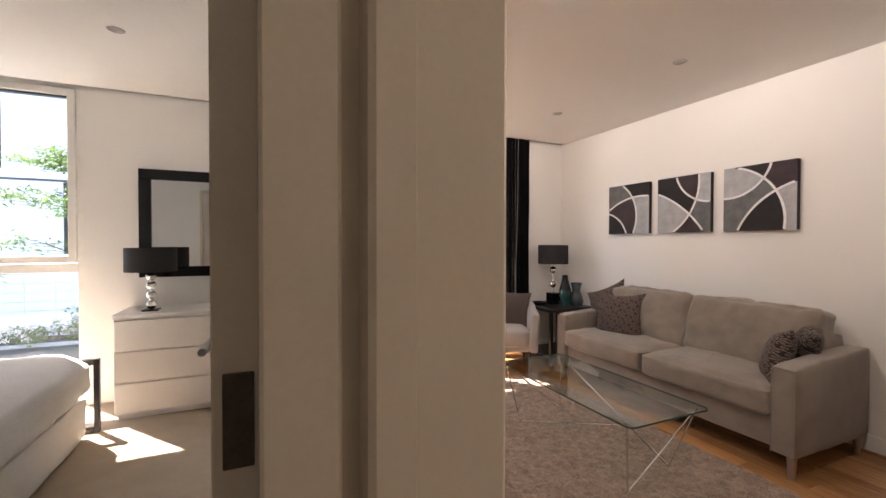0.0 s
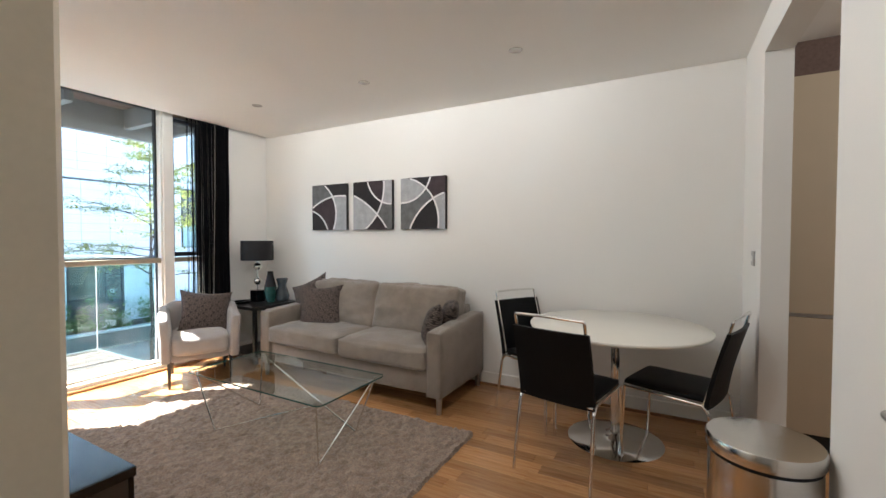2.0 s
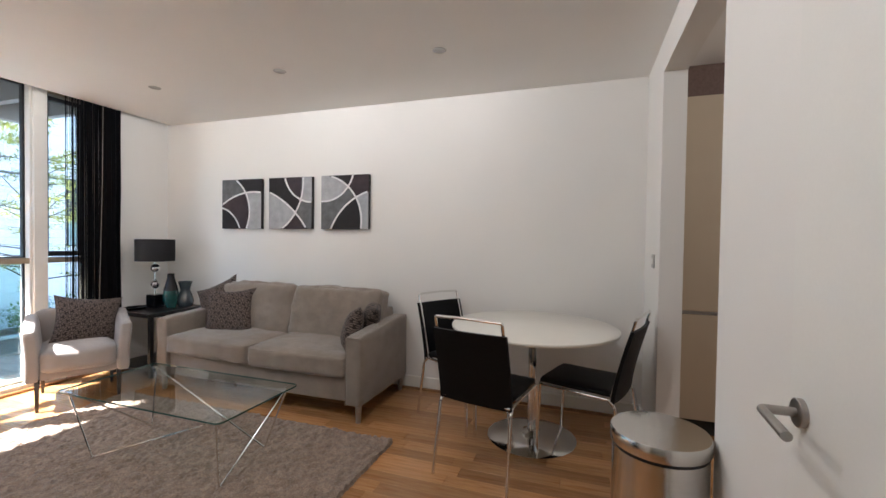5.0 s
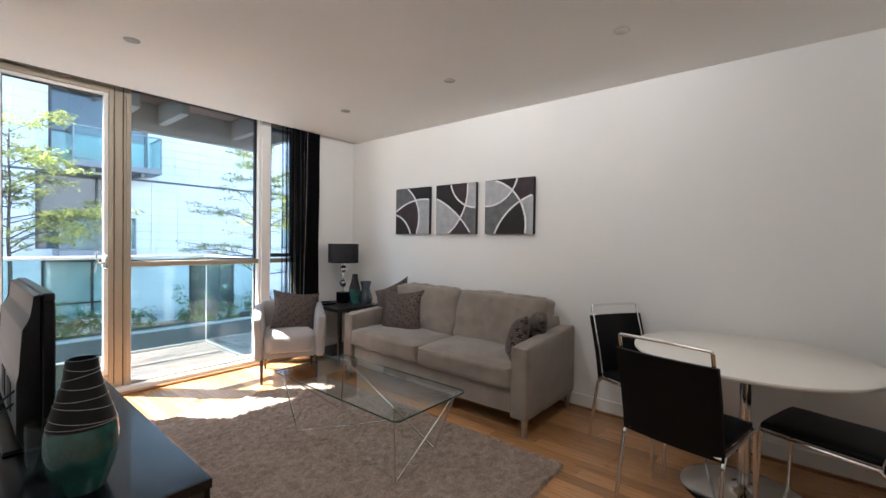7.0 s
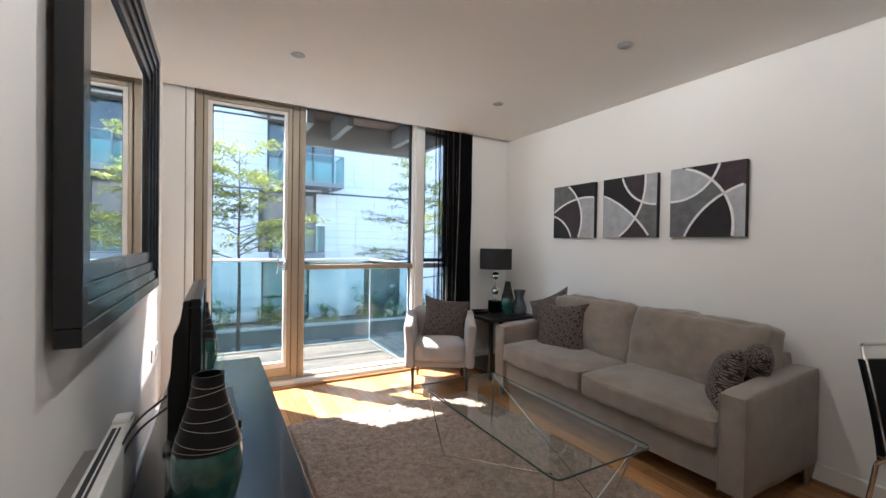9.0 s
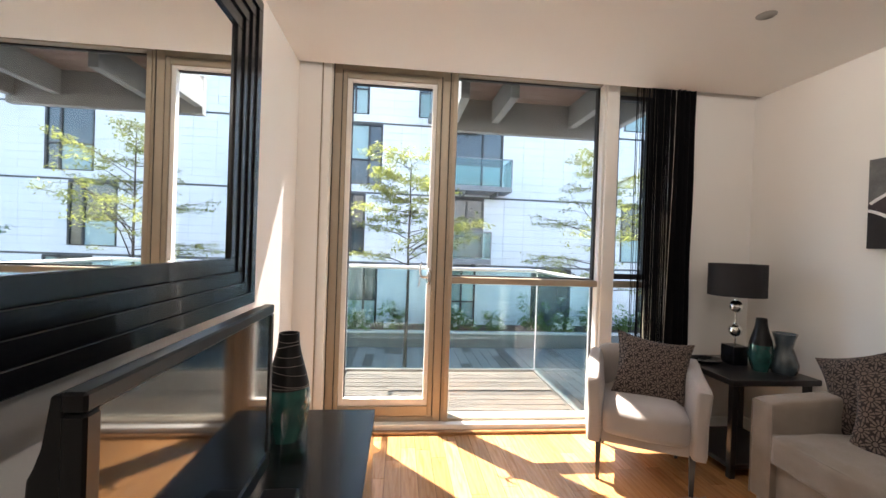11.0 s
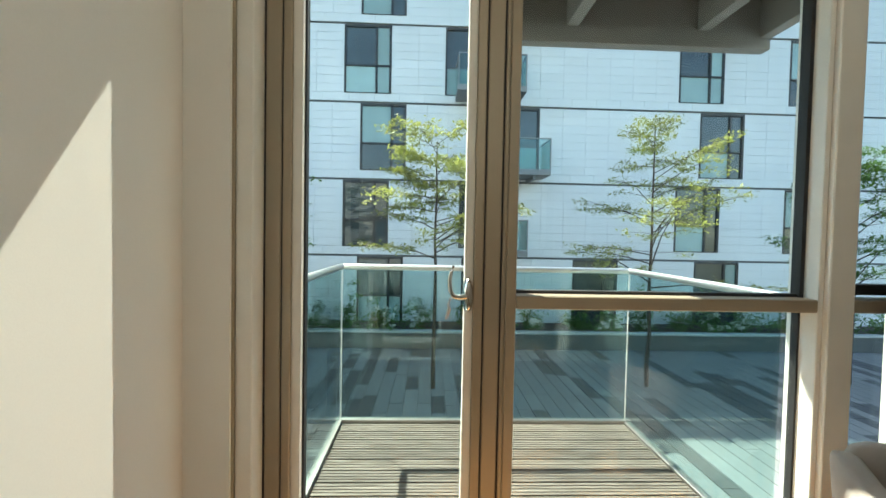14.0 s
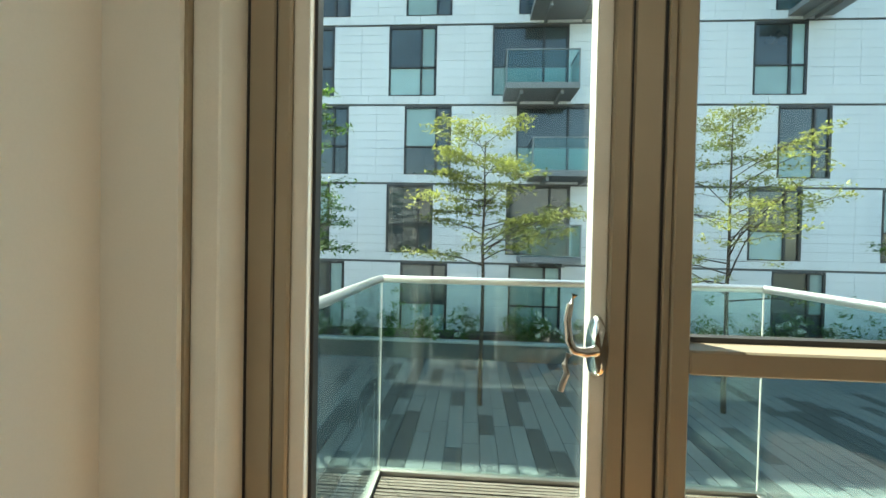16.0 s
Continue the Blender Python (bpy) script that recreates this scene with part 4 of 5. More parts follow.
Q = 0.247


def discs(*rows):
    return [((x * Q, z * Q), r * Q) for x, z, r in rows]


picture(3.600, discs((-1.1, -0.3, 1.52), (0.6, -2.3, 2.78), (-1.3, -1.4, 1.29)), [0, 2, 3, 1, 0, 2, 3, 0])
picture(3.010, discs((1.0, 1.3, 1.27), (-1.5, 0.8, 2.11), (-2.5, -3.2, 3.95)), [2, 3, 0, 1, 1, 2, 3, 3])
picture(2.410, discs((-0.9, 1.35, 1.31), (-1.0, -0.7, 1.72), (1.6, -1.9, 2.35)), [1, 0, 2, 3, 3, 1, 0, 0])

# ---- rug ----
bm = bmesh.new()
nx, ny = 180, 270
RX0, RX1, RY0, RY1 = 1.385, 2.955, 1.46, 3.85
vs = []
for j in range(ny + 1):
    row = []
    for i in range(nx + 1):
        x, y = RX0 + (RX1 - RX0) * i / nx, RY0 + (RY1 - RY0) * j / ny
        edge = i in (0, nx) or j in (0, ny)
        z = 0.0005 if edge else 0.021 + 0.008 * noise.noise(Vector((x * 9, y * 9, 1))) + 0.013 * noise.noise(Vector((x * 30, y * 30, 5))) + 0.008 * noise.noise(Vector((x * 75, y * 75, 8))) - 0.020 * max(0.0, noise.noise(Vector((x * 22, y * 30, 13))) - 0.28)
        wob = 0.010 * noise.noise(Vector((x * 12, y * 12, 9)))
        row.append(bm.verts.new((x + wob + random.uniform(-0.004, 0.004), y + wob + random.uniform(-0.004, 0.004), z)))
    vs.append(row)
for a, b in zip(vs, vs[1:]):
    for i in range(nx):
        bm.faces.new((a[i], a[i + 1], b[i + 1], b[i]))
rug = part("rug", bm, "rug", None, "", True)
tagged(rug, "taupe deep-pile shag rug on the oak floor", "rug")

# ---- television unit ----
unit = thing("tv_unit", "long low black satin television bench", "tv bench", pose(0.715, 1.855, 0))
part("top", box(0, 0.47, 0, 1.85, 0.525, 0.559, 0.003), "black_satin", unit)
part("carcass", box(0.01, 0.45, 0.01, 1.84, 0.06, 0.525), "dark", unit)
for k in range(3):
    part("drawer_front", box(0.451, 0.468, 0.012 + k * 0.61, 0.612 + k * 0.61, 0.07, 0.52, 0.002), "black_satin", unit)
part("plinth", box(0.03, 0.42, 0.03, 1.82, 0, 0.06), "dark", unit)

tv = thing("television", "flat black television on a stand on the bench", "television", pose(0.872, 2.75, 0.559, 0, 0, 0))
HT = 0.39
part("bezel", boxes((-0.016, 0.016, -HT, HT, 0.528, 0.556, 0.004), (-0.016, 0.016, -HT, HT, 0.050, 0.100, 0.004), (-0.016, 0.016, -HT, -HT + 0.03, 0.100, 0.528, 0.004), (-0.016, 0.016, HT - 0.03, HT, 0.100, 0.528, 0.004)), "plastic", tv, "glossy black bezel")
part("screen", box(-0.004, 0.012, -HT + 0.03, HT - 0.03, 0.100, 0.528), "screen", tv, "dark glossy screen")


def shell(profile, half):
    """A side profile drawn out along y, with its long edges eased."""
    bm = bmesh.new()
    ends = [[bm.verts.new((x, y, z)) for x, z in profile] for y in (-half, half)]
    n = len(profile)
    bm.faces.new(ends[0])
    bm.faces.new(ends[1][::-1])
    for k in range(n):
        bm.faces.new((ends[0][k], ends[0][(k + 1) % n], ends[1][(k + 1) % n], ends[1][k]))
    bmesh.ops.bevel(bm, geom=bm.edges[:], offset=0.004, segments=2, affect="EDGES", profile=0.5)
    return bm


part("back_shell", shell([(-0.016, 0.054), (-0.016, 0.552), (-0.036, 0.548), (-0.040, 0.48), (-0.062, 0.44), (-0.070, 0.30), (-0.076, 0.27), (-0.076, 0.10), (-0.060, 0.054)], HT - 0.012), "plastic", tv, "stepped black back shell")
part("stand", boxes((-0.10, 0.13, -0.25, 0.25, 0.0, 0.012, 0.004), (-0.03, 0.016, -0.07, 0.07, 0.012, 0.055, 0.004)), "plastic", tv, "flat black stand")
for y in (-0.16, 0.05):
    part("port_panel", box(-0.079, -0.074, y - 0.06, y + 0.06, 0.14, 0.24, 0.001), "gasket", tv)
sb = thing("media_box", "slim black media box lying before the television", "media box", pose(0.965, 2.80, 0.571, 0, 0, 2))
part("case", box(-0.05, 0.05, -0.22, 0.22, 0.003, 0.035, 0.006, 2), "plastic", sb)
part("trim_strip", box(0.0495, 0.0515, -0.20, 0.20, 0.012, 0.018), "satin", sb, "thin silver strip")
banded_vase("vase", pose(0.912, 2.09, 0.559), 0.385, 0.088, "tall teal vase with dark thread-wound neck on bench")
banded_vase("vase", pose(0.862, 3.43, 0.559), 0.405, 0.085, "tall teal vase with dark neck beside the television")
for x, y in ((0.93, 3.27), (0.846, 2.245)):
    cup = thing("glass_holder", "clear glass cylinder candle holder on the bench", "candle holder", pose(x, y, 0.559))
    part("wall", lathe([(0, 0), (0.042, 0), (0.044, 0.012), (0.044, 0.17), (0.041, 0.17), (0.041, 0.016), (0, 0.016)], 28), "table_glass", cup, "", True)
    part("foot", lathe([(0, 0.001), (0.045, 0.001), (0.045, 0.012), (0, 0.012)], 28), "table_glass", cup)
cab = thing("cables", "loose black cables behind the television", "cable", pose(0, 0, 0))
for k in range(2):
    part("cable", tube(rounded([(0.80, 2.42 + 0.03 * k, 0.80 - 0.05 * k), (0.70 + 0.01 * k, 2.34 + 0.03 * k, 0.74 - 0.03 * k), (0.665, 2.32 + 0.02 * k, 0.60), (0.66, 2.36 + 0.03 * k, 0.20)], 0.08, 6), 0.0035, 6), "gasket", cab, "", True)

# radiator on the wall behind the bench
rad = thing("panel_heater", "slim white electric panel heater on the wall", "heater", pose(WEST + 0.035, 1.60, 0.335))
part("panel", box(0.025, 0.085, 0, 0.98, 0, 0.36, 0.006, 2), "white_plastic", rad)
part("grille", boxes((0.036, 0.048, 0.03, 0.87, 0.3585, 0.3612), (0.053, 0.060, 0.03, 0.87, 0.3585, 0.3612)), "gasket", rad, "dark top grille slots")
part("control", box(0.03, 0.08, 0.90, 0.965, 0.36, 0.375, 0.003), "white_plastic", rad)
part("bracket", box(-0.035, 0.025, 0.1, 0.88, 0.05, 0.30), "satin", rad)

# wall mirror with stepped black frame
mir = thing("wall_mirror", "large wall mirror in a stepped black wooden frame", "mirror", pose(WEST + 0.02, 2.895, 1.695))
hw, hh = 0.795, 0.655
part("batten", box(-0.02, 0.0, -0.6, 0.6, 0.3, 0.4), "dark", mir)
for k, (w0, w1, d) in enumerate(((0.0, 0.048, 0.055), (0.048, 0.096, 0.046), (0.096, 0.144, 0.037), (0.144, 0.20, 0.028))):
    a, b, c, e = hw - w0, hw - w1, hh - w0, hh - w1
    part("frame_step", boxes((0, d, -a, a, e, c, 0.002), (0, d, -a, a, -c, -e, 0.002), (0, d, -a, -b, -e, e, 0.002), (0, d, b, a, -e, e, 0.002)), "black_satin", mir)
part("mirror_glass", box(0.004, 0.016, -hw + 0.198, hw - 0.198, -hh + 0.198, hh - 0.198), "mirror", mir, "clear silvered glass")


def socket(m, label, double=False):
    t = thing("wall_socket", label, "socket", m, group="wall sockets")
    w = 0.146 if double else 0.086
    part("plate", box(-w / 2, w / 2, -0.009, 0, -0.043, 0.043, 0.003), "white_plastic", t)
    for x in ((-0.036, 0.036) if double else (0.0,)):
        part("pin_slots", boxes((x - 0.003, x + 0.003, -0.0095, -0.008, 0.008, 0.018), (x - 0.014, x - 0.008, -0.0095, -0.008, -0.012, -0.007), (x + 0.008, x + 0.014, -0.0095, -0.008, -0.012, -0.007)), "gasket", t)


socket(pose(WEST, 4.315, 0.535, 0, 0, 90), "single white wall socket plate")
socket(pose(WEST, 4.12, 0.545, 0, 0, 90), "double white wall socket plate", True)
sw = thing("light_switch", "satin steel light switch by the kitchen opening", "switch", pose(3.50, SOUTH, 1.18, 0, 0, 180))
part("plate", box(-0.043, 0.043, -0.008, 0, -0.043, 0.043, 0.002), "satin", sw)
part("rocker", box(-0.012, 0.012, -0.012, -0.008, -0.018, 0.018, 0.002), "white_plastic", sw)

# ---- bedroom ----
chest = thing("chest_of_drawers", "white chest with three wide drawers in the bedroom", "chest of drawers", pose(-0.50, 4.17, 0))
part("carcass", box(0, 0.86, 0.018, 0.46, 0.03, 0.735, 0.002), "chest", chest)
part("top", box(-0.008, 0.868, -0.004, 0.465, 0.735, 0.765, 0.004), "chest", chest)
for k in range(3):
    part("drawer_front", box(0.006, 0.854, 0.0, 0.018, 0.045 + k * 0.23, 0.262 + k * 0.23, 0.003), "chest", chest)
part("plinth", box(0.02, 0.84, 0.03, 0.45, 0, 0.03), "chest", chest)
ball_lamp("table_lamp", pose(-0.30, 4.33, 0.765), 0.012, (0.048, 0.120, 0.192, 0.264), 0.036, 0.30, 0.48, 0.17, "bedside lamp with chrome balls and black shade on chest")
m2 = thing("bedroom_mirror", "rectangular mirror in a flat black frame over the chest", "mirror", pose(0.02, 4.64, 1.445))
part("frame", boxes((-0.46, 0.46, -0.035, 0, 0.36, 0.445, 0.003), (-0.46, 0.46, -0.035, 0, -0.445, -0.36, 0.003), (-0.46, -0.375, -0.035, 0, -0.36, 0.36, 0.003), (0.375, 0.46, -0.035, 0, -0.36, 0.36, 0.003)), "black_satin", m2)
part("mirror_glass", box(-0.376, 0.376, -0.02, -0.008, -0.361, 0.361), "mirror", m2)
bed = thing("bed", "double bed with pale quilted cover and dark frame", "bed", pose(-1.50, 3.05, 0))
part("mattress", soft(1.90, 1.86, 0.32, 0.13, (0.03, 0.02, 0.02), 16, 0.018, 2), "linen", bed, "", True).matrix_local = pose(0, 0, 0.42)
part("valance", soft(1.84, 1.80, 0.27, 0.03, 0.0, 10, 0.010, 6), "linen", bed, "", True).matrix_local = pose(0, 0, 0.142)
part("frame_leg", boxes((0.935, 0.965, 0.96, 1.0, 0.0, 0.50, 0.003), (0.60, 0.935, 0.96, 1.0, 0.0, 0.045, 0.003), (0.60, 0.935, 0.96, 1.0, 0.46, 0.50, 0.003)), "dark", bed, "dark bent frame at the foot end")

# ---- balcony ----
DECK = -0.035
bal = thing("balustrade", "glass balcony balustrade with a round steel handrail", "balustrade")
part("handrail", tube(rounded([(0.73, 4.95, 1.075), (0.73, 6.25, 1.075), (2.81, 6.25, 1.075), (2.81, 4.95, 1.075)], 0.03), 0.021, 14), "rail", bal, "brushed steel tube handrail", True)
part("glass_panel", box(0.745, 2.795, 6.244, 6.256, -0.02, 1.06), "rail_glass", bal).visible_shadow = False
part("glass_panel", box(0.724, 0.736, 4.97, 6.24, -0.02, 1.06), "rail_glass", bal).visible_shadow = False
part("glass_panel", box(2.804, 2.816, 4.97, 6.24, -0.02, 1.06), "rail_glass", bal).visible_shadow = False
part("glass_joint", boxes((0.738, 0.743, 6.240, 6.246, -0.02, 1.06), (2.797, 2.802, 6.240, 6.246, -0.02, 1.06)), "white_plastic", bal, "pale glass edge")
part("base_channel", boxes((0.70, 2.84, 6.225, 6.275, DECK - 0.06, -0.012, 0.003), (0.705, 0.755, 4.95, 6.225, DECK - 0.06, -0.012, 0.003), (2.785, 2.835, 4.95, 6.225, DECK - 0.06, -0.02, 0.003)), "satin", bal)
solid("balcony_frame", box(0.70, 2.84, 4.90, 6.27, -0.32, DECK - 0.03), "slab", "steel frame under the balcony deck", "balcony")
deck = thing("balcony_deck", "grooved weathered timber balcony deck", "deck", kind="structure")
pitch = 0.1175
for k in range(11):
    y0 = 4.93 + k * pitch
    g = pitch - 0.008
    part("board", boxes((0.757, 2.783, y0, y0 + g, DECK - 0.028, DECK - 0.006), *[(0.757, 2.783, y0 + g * q / 4 + 0.003, y0 + g * (q + 1) / 4 - 0.003, DECK - 0.006, DECK) for q in range(4)]), "deck", deck)

# canopy: the balcony above
can = thing("upper_balcony", "underside of the balcony above with steel beams", "balcony", kind="structure")
part("fascia", boxes((1.70, 3.27, 5.63, 5.70, 2.40, 2.74, 0.004)), "canopy", can)
for x in (1.70, 3.20):
    part("end_beam", boxes((x, x + 0.07, 4.95, 5.63, 2.46, 2.70, 0.004)), "canopy", can)
for x in (2.09, 2.84):
    part("beam", box(x, x + 0.07, 4.95, 5.63, 2.49, 2.70, 0.004), "canopy", can)
for k in range(6):
    part("soffit_board", box(1.72, 3.26, 4.95 + k * 0.114, 5.062 + k * 0.114, 2.70, 2.725, 0.002), "under", can)
solid("wall_outside", boxes((-3.4, 4.1, 4.952, 5.06, 2.76, 6.0), (3.62, 8.0, 4.96, 5.06, -2.4, 6.0), (-8.0, -3.4, 4.96, 5.06, -2.4, 6.0), (-3.4, 4.1, 4.80, 4.94, -2.4, -0.33)), "panel", "pale panelled outside wall of the flats", "wall")

# ---- courtyard ----
G = -2.40
solid("ground", box(-400, 400, 5.0, 800, G - 0.5, G - 0.02), "ground", "grey paved courtyard ground", "ground")
pav = thing("paving", "courtyard paving of grey and dark stone strips", "paving", kind="structure")
rnd = random.Random(11)
strips = {}
cnt = 0
rest_l, rest_d = bmesh.new(), bmesh.new()
for i in range(86):
    x = -10 + i * 0.31
    y = 6.4 + rnd.uniform(0, 0.6)
    while y < 16.6:
        ln = rnd.choice((0.9, 1.4, 1.9, 2.6))
        y1 = min(y + ln, 16.8)
        dk = rnd.random() < 0.27
        near = 0 < x < 7 and cnt < 300
        if near:
            key = (round(y1 - y, 1), dk)
            if key not in strips:
                strips[key] = finish(box(0.008, 0.302, 0.006, key[0] - 0.006, -0.05, 0, 0.004), "paving_strip", "paving_dark" if dk else "paving")
            ob = new("paving_strip", strips[key])
            ob.location = (x, y, G)
            ob.parent = pav
            cnt += 1
        else:
            add_box(rest_d if dk else rest_l, x + 0.008, x + 0.302, y + 0.006, y1 - 0.006, G - 0.05, G)
        y = y1
tagged(part("paving_rest", rest_l, "paving", pav), kind="stuff")
tagged(part("paving_rest", rest_d, "paving_dark", pav), kind="stuff")
solid("planter_wall", box(-14, 24, 16.9, 17.1, G - 0.1, G + 0.50), "planter", "dark stone planter wall", "planter")
solid("planter_coping", box(-14, 24, 16.86, 17.16, G + 0.50, G + 0.57, 0.01), "coping", "pale stone planter coping", "coping")
solid("planter_soil", box(-14, 24, 17.1, 19.2, G, G + 0.42), "bark", "dark soil of the planting bed", "soil")


def leaf_cloud(bm, centres, count, spread, size, rnd, flat=0.6, ret=None):
    for _ in range(count):
        c = rnd.choice(centres)
        p = Vector(c) + Vector((rnd.gauss(0, spread), rnd.gauss(0, spread), rnd.gauss(0, spread * flat)))
        s = size * rnd.uniform(0.6, 1.3)
        u = Vector((rnd.uniform(-1, 1), rnd.uniform(-1, 1), rnd.uniform(-0.5, 0.5))).normalized()
        w = u.cross(Vector((rnd.uniform(-0.5, 0.5), rnd.uniform(-0.5, 0.5), 1))).normalized()
        a, b, c2, d = p - u * s, p + w * s * 0.42, p + u * s, p - w * s * 0.42
        bm.faces.new([bm.verts.new(q) for q in (a, b, c2, d)])


def tree(name, base, height, spread, seed, leafmat, leaves, label, clear=0.42, size=0.055, taper=0.6):
    rnd = random.Random(seed)
    t = thing(name, label, "tree", pose(*base))
    wood_bm = bmesh.new()
    trunk = [(0.05 * noise.noise(Vector((seed, k * 0.7, 0))), 0.05 * noise.noise(Vector((seed + 5, k * 0.7, 0))), height * 0.95 * k / 10) for k in range(11)]
    add_tube(wood_bm, trunk, 0.06, 8, 0.012)
    tips = []
    for k in range(26):
        h = clear + (0.95 - clear) * (k + rnd.random() * 0.6) / 26
        z = height * h
        a, rise = rnd.random() * math.tau, rnd.uniform(0.1, 0.85)
        reach = spread * (1.05 - taper * ((h - clear) / (1 - clear)) ** 1.2) * rnd.uniform(0.6, 1.1)
        i = min(9, int(h / 0.95 * 10))
        p0 = Vector(trunk[i]).lerp(Vector(trunk[i + 1]), h / 0.95 * 10 - i)
        d = Vector((math.cos(a), math.sin(a), 0))
        pts = [p0 + d * reach * q + Vector((0, 0, reach * (rise * q - 0.22 * q * q) + 0.06 * noise.noise(Vector((k, q * 3, seed))))) for q in (0, 0.25, 0.5, 0.75, 1)]
        add_tube(wood_bm, pts, 0.022 * (1.3 - h), 6, 0.004)
        for q in (2, 3, 4):
            tips.append(pts[q])
            for s in (-1, 1):
                side = Vector((-d.y, d.x, 0)) * s * reach * rnd.uniform(0.15, 0.35) + d * reach * 0.15 + Vector((0, 0, rnd.uniform(-0.05, 0.15)))
                add_tube(wood_bm, [pts[q - 1], pts[q - 1] + side * 0.5 + Vector((0, 0, 0.03)), pts[q - 1] + side], 0.007, 5, 0.002)
                tips.append(pts[q - 1] + side)
                tips.append(pts[q - 1] + side * 0.7)
    part("trunk", wood_bm, "bark", t, "", True)
    crown = bmesh.new()
    leaf_cloud(crown, tips, leaves, 0.10, size, rnd, 0.45)
    part("crown", crown, leafmat, t, "light airy foliage of small leaves")
    return t


tree("tree", (1.52, 13.3, G), 6.3, 2.0, 3, "leaf", 9500, "young street tree with airy yellow-green leaves", 0.50, 0.055, 0.45)
tree("tree", (6.95, 13.5, G), 6.9, 3.0, 8, "leaf", 8000, "slender tree with sparse yellow-green leaves", 0.36, 0.048, 0.92)
tree("tree", (-2.75, 12.6, G), 6.8, 2.2, 14, "leaf_green", 8500, "young tree with green leaves in the courtyard", 0.42)
tree("tree", (12.6, 13.8, G), 6.4, 2.0, 21, "leaf_green", 8500, "leafy green tree in the courtyard", 0.40)
tree("tree", (-6.6, 12.5, G), 6.6, 1.9, 31, "leaf", 8500, "young tree with yellow-green leaves", 0.40)

rnd = random.Random(4)
for k in range(22):
    x = -9 + k * 1.28 + rnd.uniform(-0.3, 0.3)
    y = 17.50 + rnd.uniform(-0.2, 0.3)
    hgt = rnd.uniform(0.75, 1.25)
    t = thing("shrub", "low leafy shrub with white flower heads" if k % 3 else "low dense green shrub", "shrub", pose(x, y, G + 0.42), group="planting bed shrubs")
    cs = [Vector((rnd.gauss(0, 0.28), rnd.gauss(0, 0.2), abs(rnd.gauss(0, 0.4)) * hgt + 0.1)) for _ in range(26)]
    bm = bmesh.new()
    leaf_cloud(bm, cs, 900, 0.11, 0.07, rnd, 0.8)
    part("foliage", bm, "leaf_dark", t)
    if k % 3:
        bm = bmesh.new()
        for c in rnd.sample(cs, 16):
            leaf_cloud(bm, [c + Vector((0, -0.16, 0.12))], 40, 0.05, 0.045, rnd, 0.8)
        part("flowers", bm, "petal", t, "white flower heads")

# ---- building across the courtyard ----
FY = 19.25
X0, X1 = -16.0, 22.0
LINES = [-2.40, 0.52, 3.43, 6.34, 9.28, 12.2]
WINDOWS = {
    0: [(-5.30, 1.78, 0), (-1.38, 1.76, 0), (2.64, 1.90, 0), (7.0, 1.78, 0), (11.86, 1.80, 0), (16.5, 1.78, 0), (-9.6, 1.78, 0), (-13.5, 1.78, 0)],
    1: [(-5.90, 1.78, 0), (-1.95, 1.74, 0), (2.50, 2.30, 1), (11.0, 1.80, 0), (15.42, 1.80, 0), (-9.9, 1.78, 0), (-14, 1.78, 0)],
    2: [(-5.22, 1.78, 0), (-1.32, 1.74, 0), (2.81, 2.75, 1), (11.90, 1.78, 0), (16.4, 1.80, 0), (-9.3, 1.78, 0), (-13.4, 1.78, 0)],
    3: [(-5.80, 1.78, 0), (-1.95, 1.78, 0), (1.88, 2.75, 1), (11.0, 1.80, 0), (15.42, 1.80, 0), (-9.9, 1.78, 0), (-14, 1.78, 0)],
    4: [(-5.22, 1.78, 0), (-1.33, 1.70, 0), (2.81, 2.75, 1), (11.70, 1.78, 1), (16.4, 1.80, 0), (-9.3, 1.78, 0), (-13.4, 1.78, 0)],
}
house = thing("apartment_building", "apartment building clad in pale panels with dark windows", "building", pose(0, FY, 0))
part("backing_wall", box(X0, X1, 0.06, 0.4, G, 12.2), "fjoint", house, "dark joints behind the cladding")
part("roof", box(X0 - 0.2, X1 + 0.2, -0.15, 10, 12.2, 12.5, 0.02), "slab", house)
meshes = {}
far = bmesh.new()
count = 0
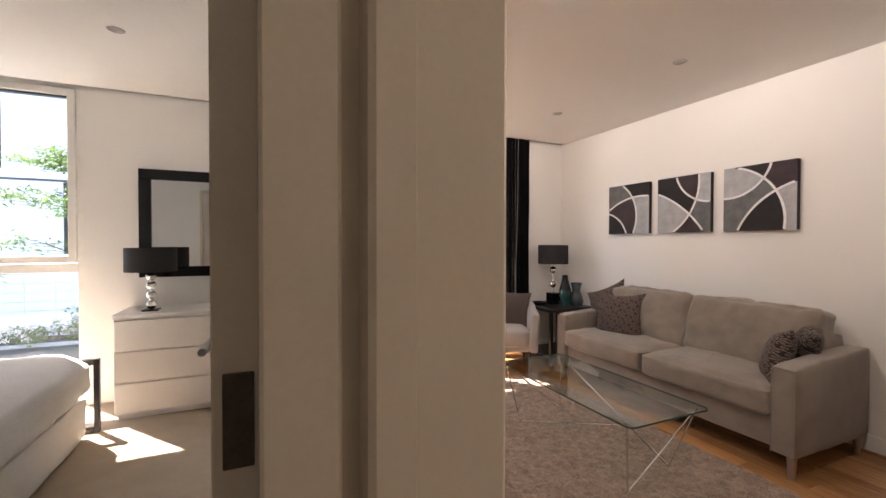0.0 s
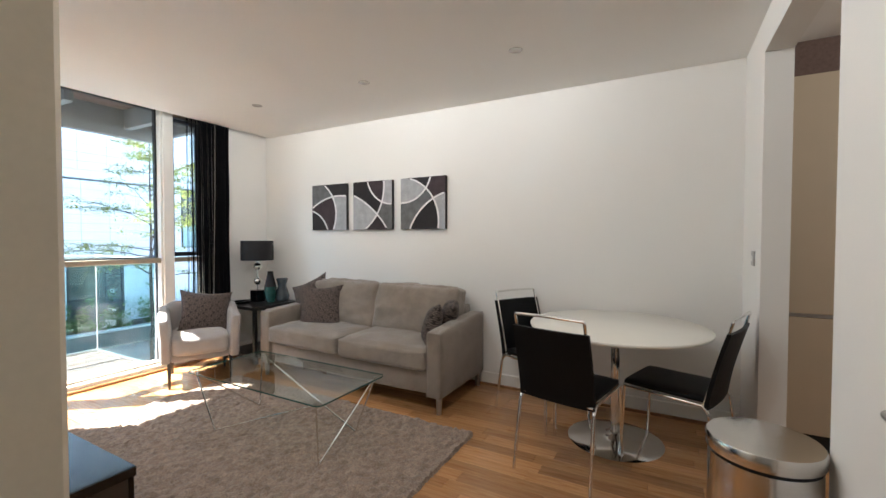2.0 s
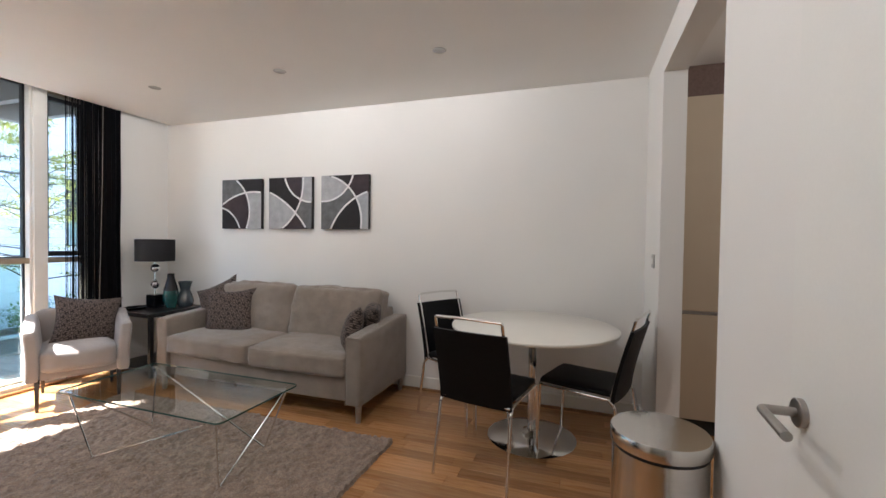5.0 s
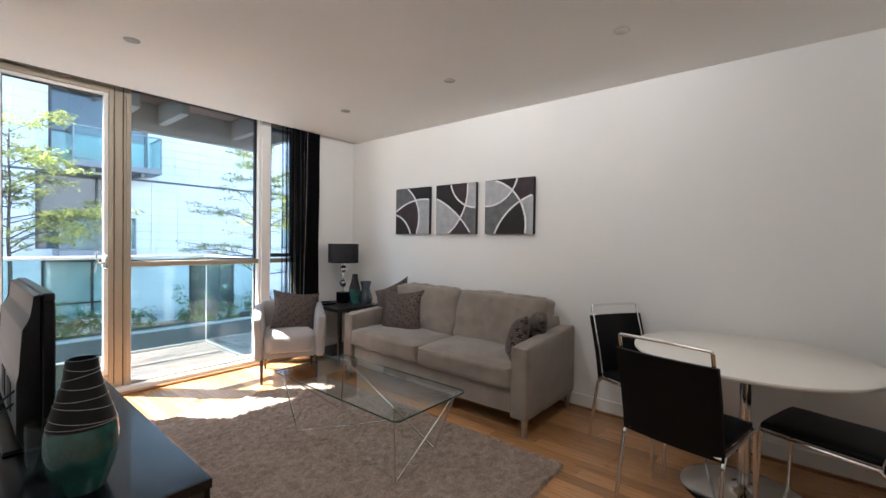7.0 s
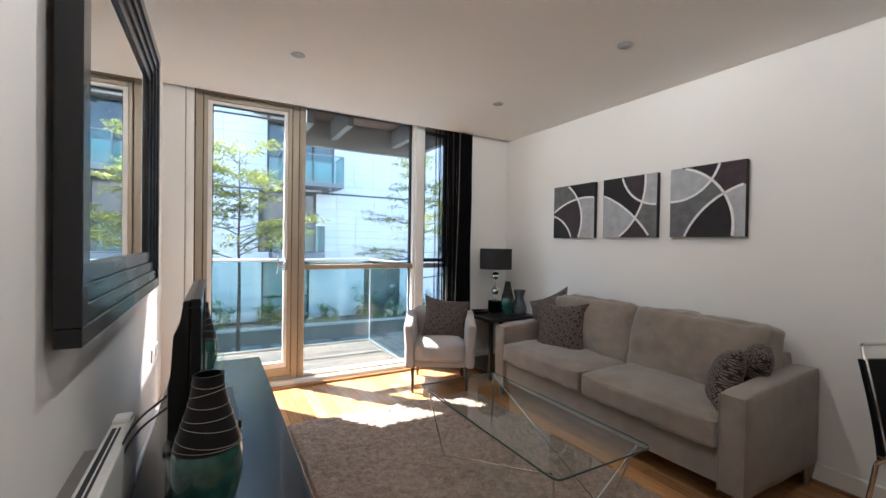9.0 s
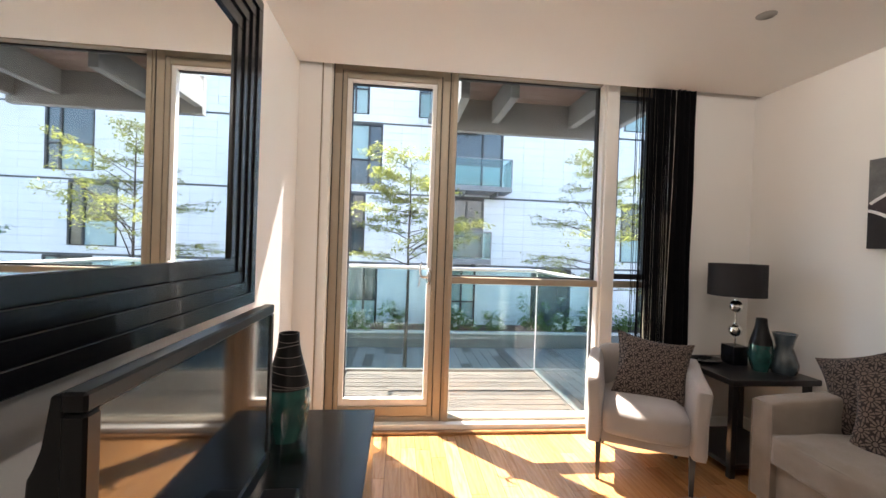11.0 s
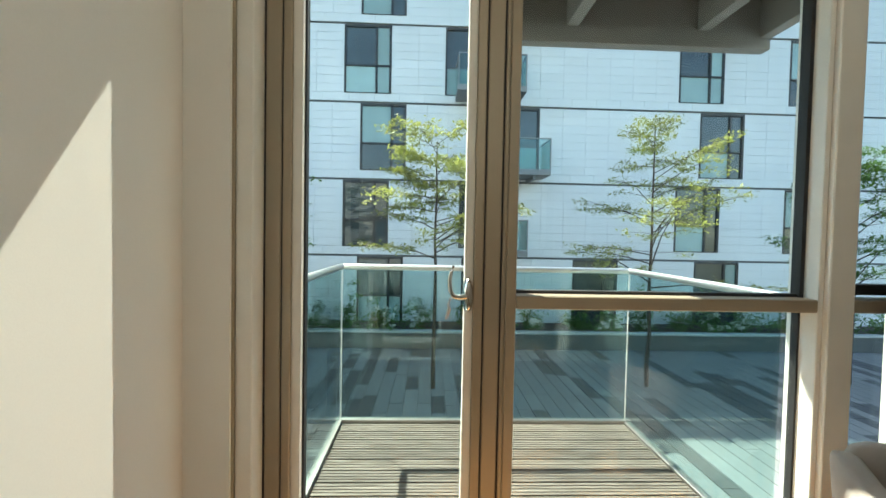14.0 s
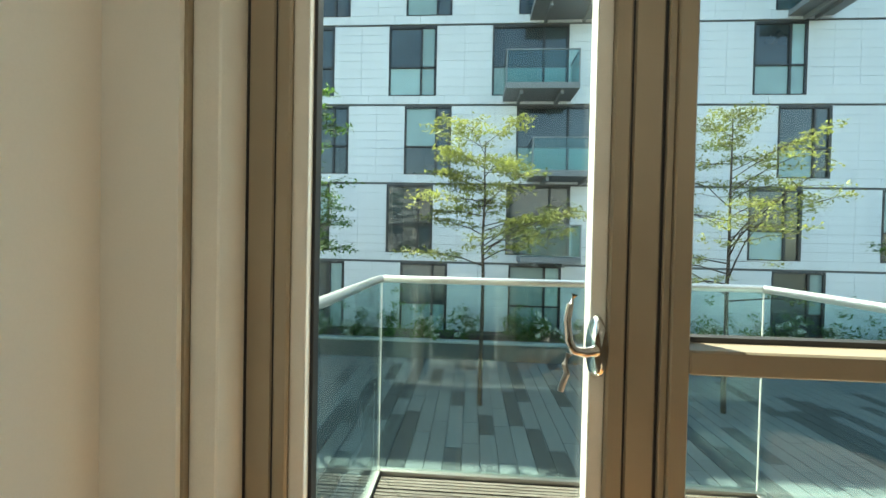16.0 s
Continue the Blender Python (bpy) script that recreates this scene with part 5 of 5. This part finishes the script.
for s in range(5):
    z0, z1 = LINES[s] + 0.05, LINES[s + 1] - 0.025
    wins = sorted(WINDOWS[s])
    zt, zb = z1 - 0.02, z0 + 0.30
    ch = 0.29
    rows = int((z1 - z0) / ch)
    ch = (z1 - z0) / rows
    for r in range(rows):
        za, zz = z0 + r * ch, z0 + (r + 1) * ch
        cuts, x = [], X0
        blocked = [(a, a + w) for a, w, _ in wins] if zz > zb + 0.02 else []
        free = []
        for a, b in sorted(blocked):
            free.append((x, a))
            x = b
        free.append((x, X1))
        for a, b in free:
            n = max(1, round((b - a) / 0.95))
            wdt = (b - a) / n
            for k in range(n):
                px = a + k * wdt
                near = -2 < px < 6.5 and s in (1, 2, 3) and count < 290
                if near:
                    key = (round(wdt, 3), round(ch, 3))
                    if key not in meshes:
                        meshes[key] = finish(box(0.004, wdt - 0.004, -0.02, 0.03, 0.004, ch - 0.004), "cladding_panel", "panel")
                    ob = new("cladding_panel", meshes[key])
                    ob.location = (px, 0, za)
                    ob.parent = house
                    count += 1
                else:
                    add_box(far, px + 0.004, px + wdt - 0.004, -0.02, 0.03, za + 0.004, zz - 0.004)
    for wi, (x, w, kind) in enumerate(wins):
        rr = random.Random(s * 31 + wi)
        wdw = part("window", boxes((x, x + 0.07, -0.03, 0.06, zb, zt), (x + w - 0.09, x + w, -0.03, 0.06, zb, zt), (x + 0.07, x + w - 0.09, -0.03, 0.06, zt - 0.07, zt), (x + 0.07, x + w - 0.09, -0.03, 0.06, zb, zb + 0.04),
                                   (x + w * 0.66, x + w * 0.66 + 0.08, -0.03, 0.06, zb, zt), *([] if kind else [(x, x + w, -0.03, 0.055, zb + (zt - zb) * 0.40, zb + (zt - zb) * 0.40 + 0.06)])), "fframe", house)
        for a, b in ((x + 0.07, x + w * 0.66), (x + w * 0.66 + 0.08, x + w - 0.09)):
            for c, d in ((zb + 0.04, zb + (zt - zb) * 0.40), (zb + (zt - zb) * 0.40 + 0.06, zt - 0.07)):
                part("pane", box(a, b, 0.03, 0.05, c, d), "fblind" if rr.random() < 0.40 else "fpane", wdw)
        if kind:
            b = part("balcony", boxes((x + 0.4, x + w + 0.1, -1.35, -0.03, zb - 0.22, zb - 0.02, 0.01), (x + 0.9, x + 1.0, -1.2, -0.03, zb - 0.36, zb - 0.22), (x + w - 0.5, x + w - 0.4, -1.2, -0.03, zb - 0.36, zb - 0.22)), "slab", house, "grey projecting balcony")
            part("balcony_glass", boxes((x + 0.42, x + w + 0.08, -1.33, -1.315, zb, zb + 1.05), (x + 0.42, x + 0.435, -1.31, -0.03, zb, zb + 1.05), (x + w + 0.065, x + w + 0.08, -1.31, -0.03, zb, zb + 1.05)), "rail_glass", b)
            part("balcony_rail", boxes((x + 0.41, x + w + 0.09, -1.345, -1.30, zb + 1.05, zb + 1.09), (x + 0.41, x + 0.45, -1.30, -0.03, zb + 1.05, zb + 1.09), (x + w + 0.05, x + w + 0.09, -1.30, -0.03, zb + 1.05, zb + 1.09)), "slab", b)
            part("balcony_post", boxes((x + 0.41, x + 0.45, -1.345, -1.305, zb, zb + 1.05), (x + w + 0.05, x + w + 0.09, -1.345, -1.305, zb, zb + 1.05)), "slab", b)
tagged(part("cladding_rest", far, "panel", house), kind="stuff")

# ---- oak strip floor ----
oak = thing("floor", "honey oak strip floor with a satin sheen", "floor", kind="structure")
rnd = random.Random(7)
staves = {}
rest = bmesh.new()
cnt = 0
for i in range(37):
    x0 = 0.480 + i * 0.0935
    x1 = min(x0 + 0.0935, EAST)
    y = -2.6 if x0 > 0.7 else -0.6
    y += rnd.uniform(-0.5, 0)
    while y < 4.69:
        ln = rnd.choice((0.45, 0.6, 0.75, 0.9))
        a, b = max(y, -2.6), min(y + ln, 4.69)
        y += ln
        if b - a < 0.02:
            continue
        shown = b > 0.0 and not (x1 > 1.45 and x0 < 2.9 and a > 1.5 and b < 3.8)
        if shown and cnt < 300:
            key = (round(b - a, 2), round(x1 - x0, 3))
            if key not in staves:
                staves[key] = finish(box(0.0006, key[1] - 0.0006, 0.0006, key[0] - 0.0006, -0.012, 0, 0.0008), "plank", "floor")
            ob = new("plank", staves[key])
            ob.location = (x0, a, 0)
            ob.parent = oak
            cnt += 1
        else:
            add_box(rest, x0 + 0.0006, x1 - 0.0006, a + 0.0006, b - 0.0006, -0.012, 0)
tagged(part("plank_rest", rest, "floor", oak), kind="stuff")
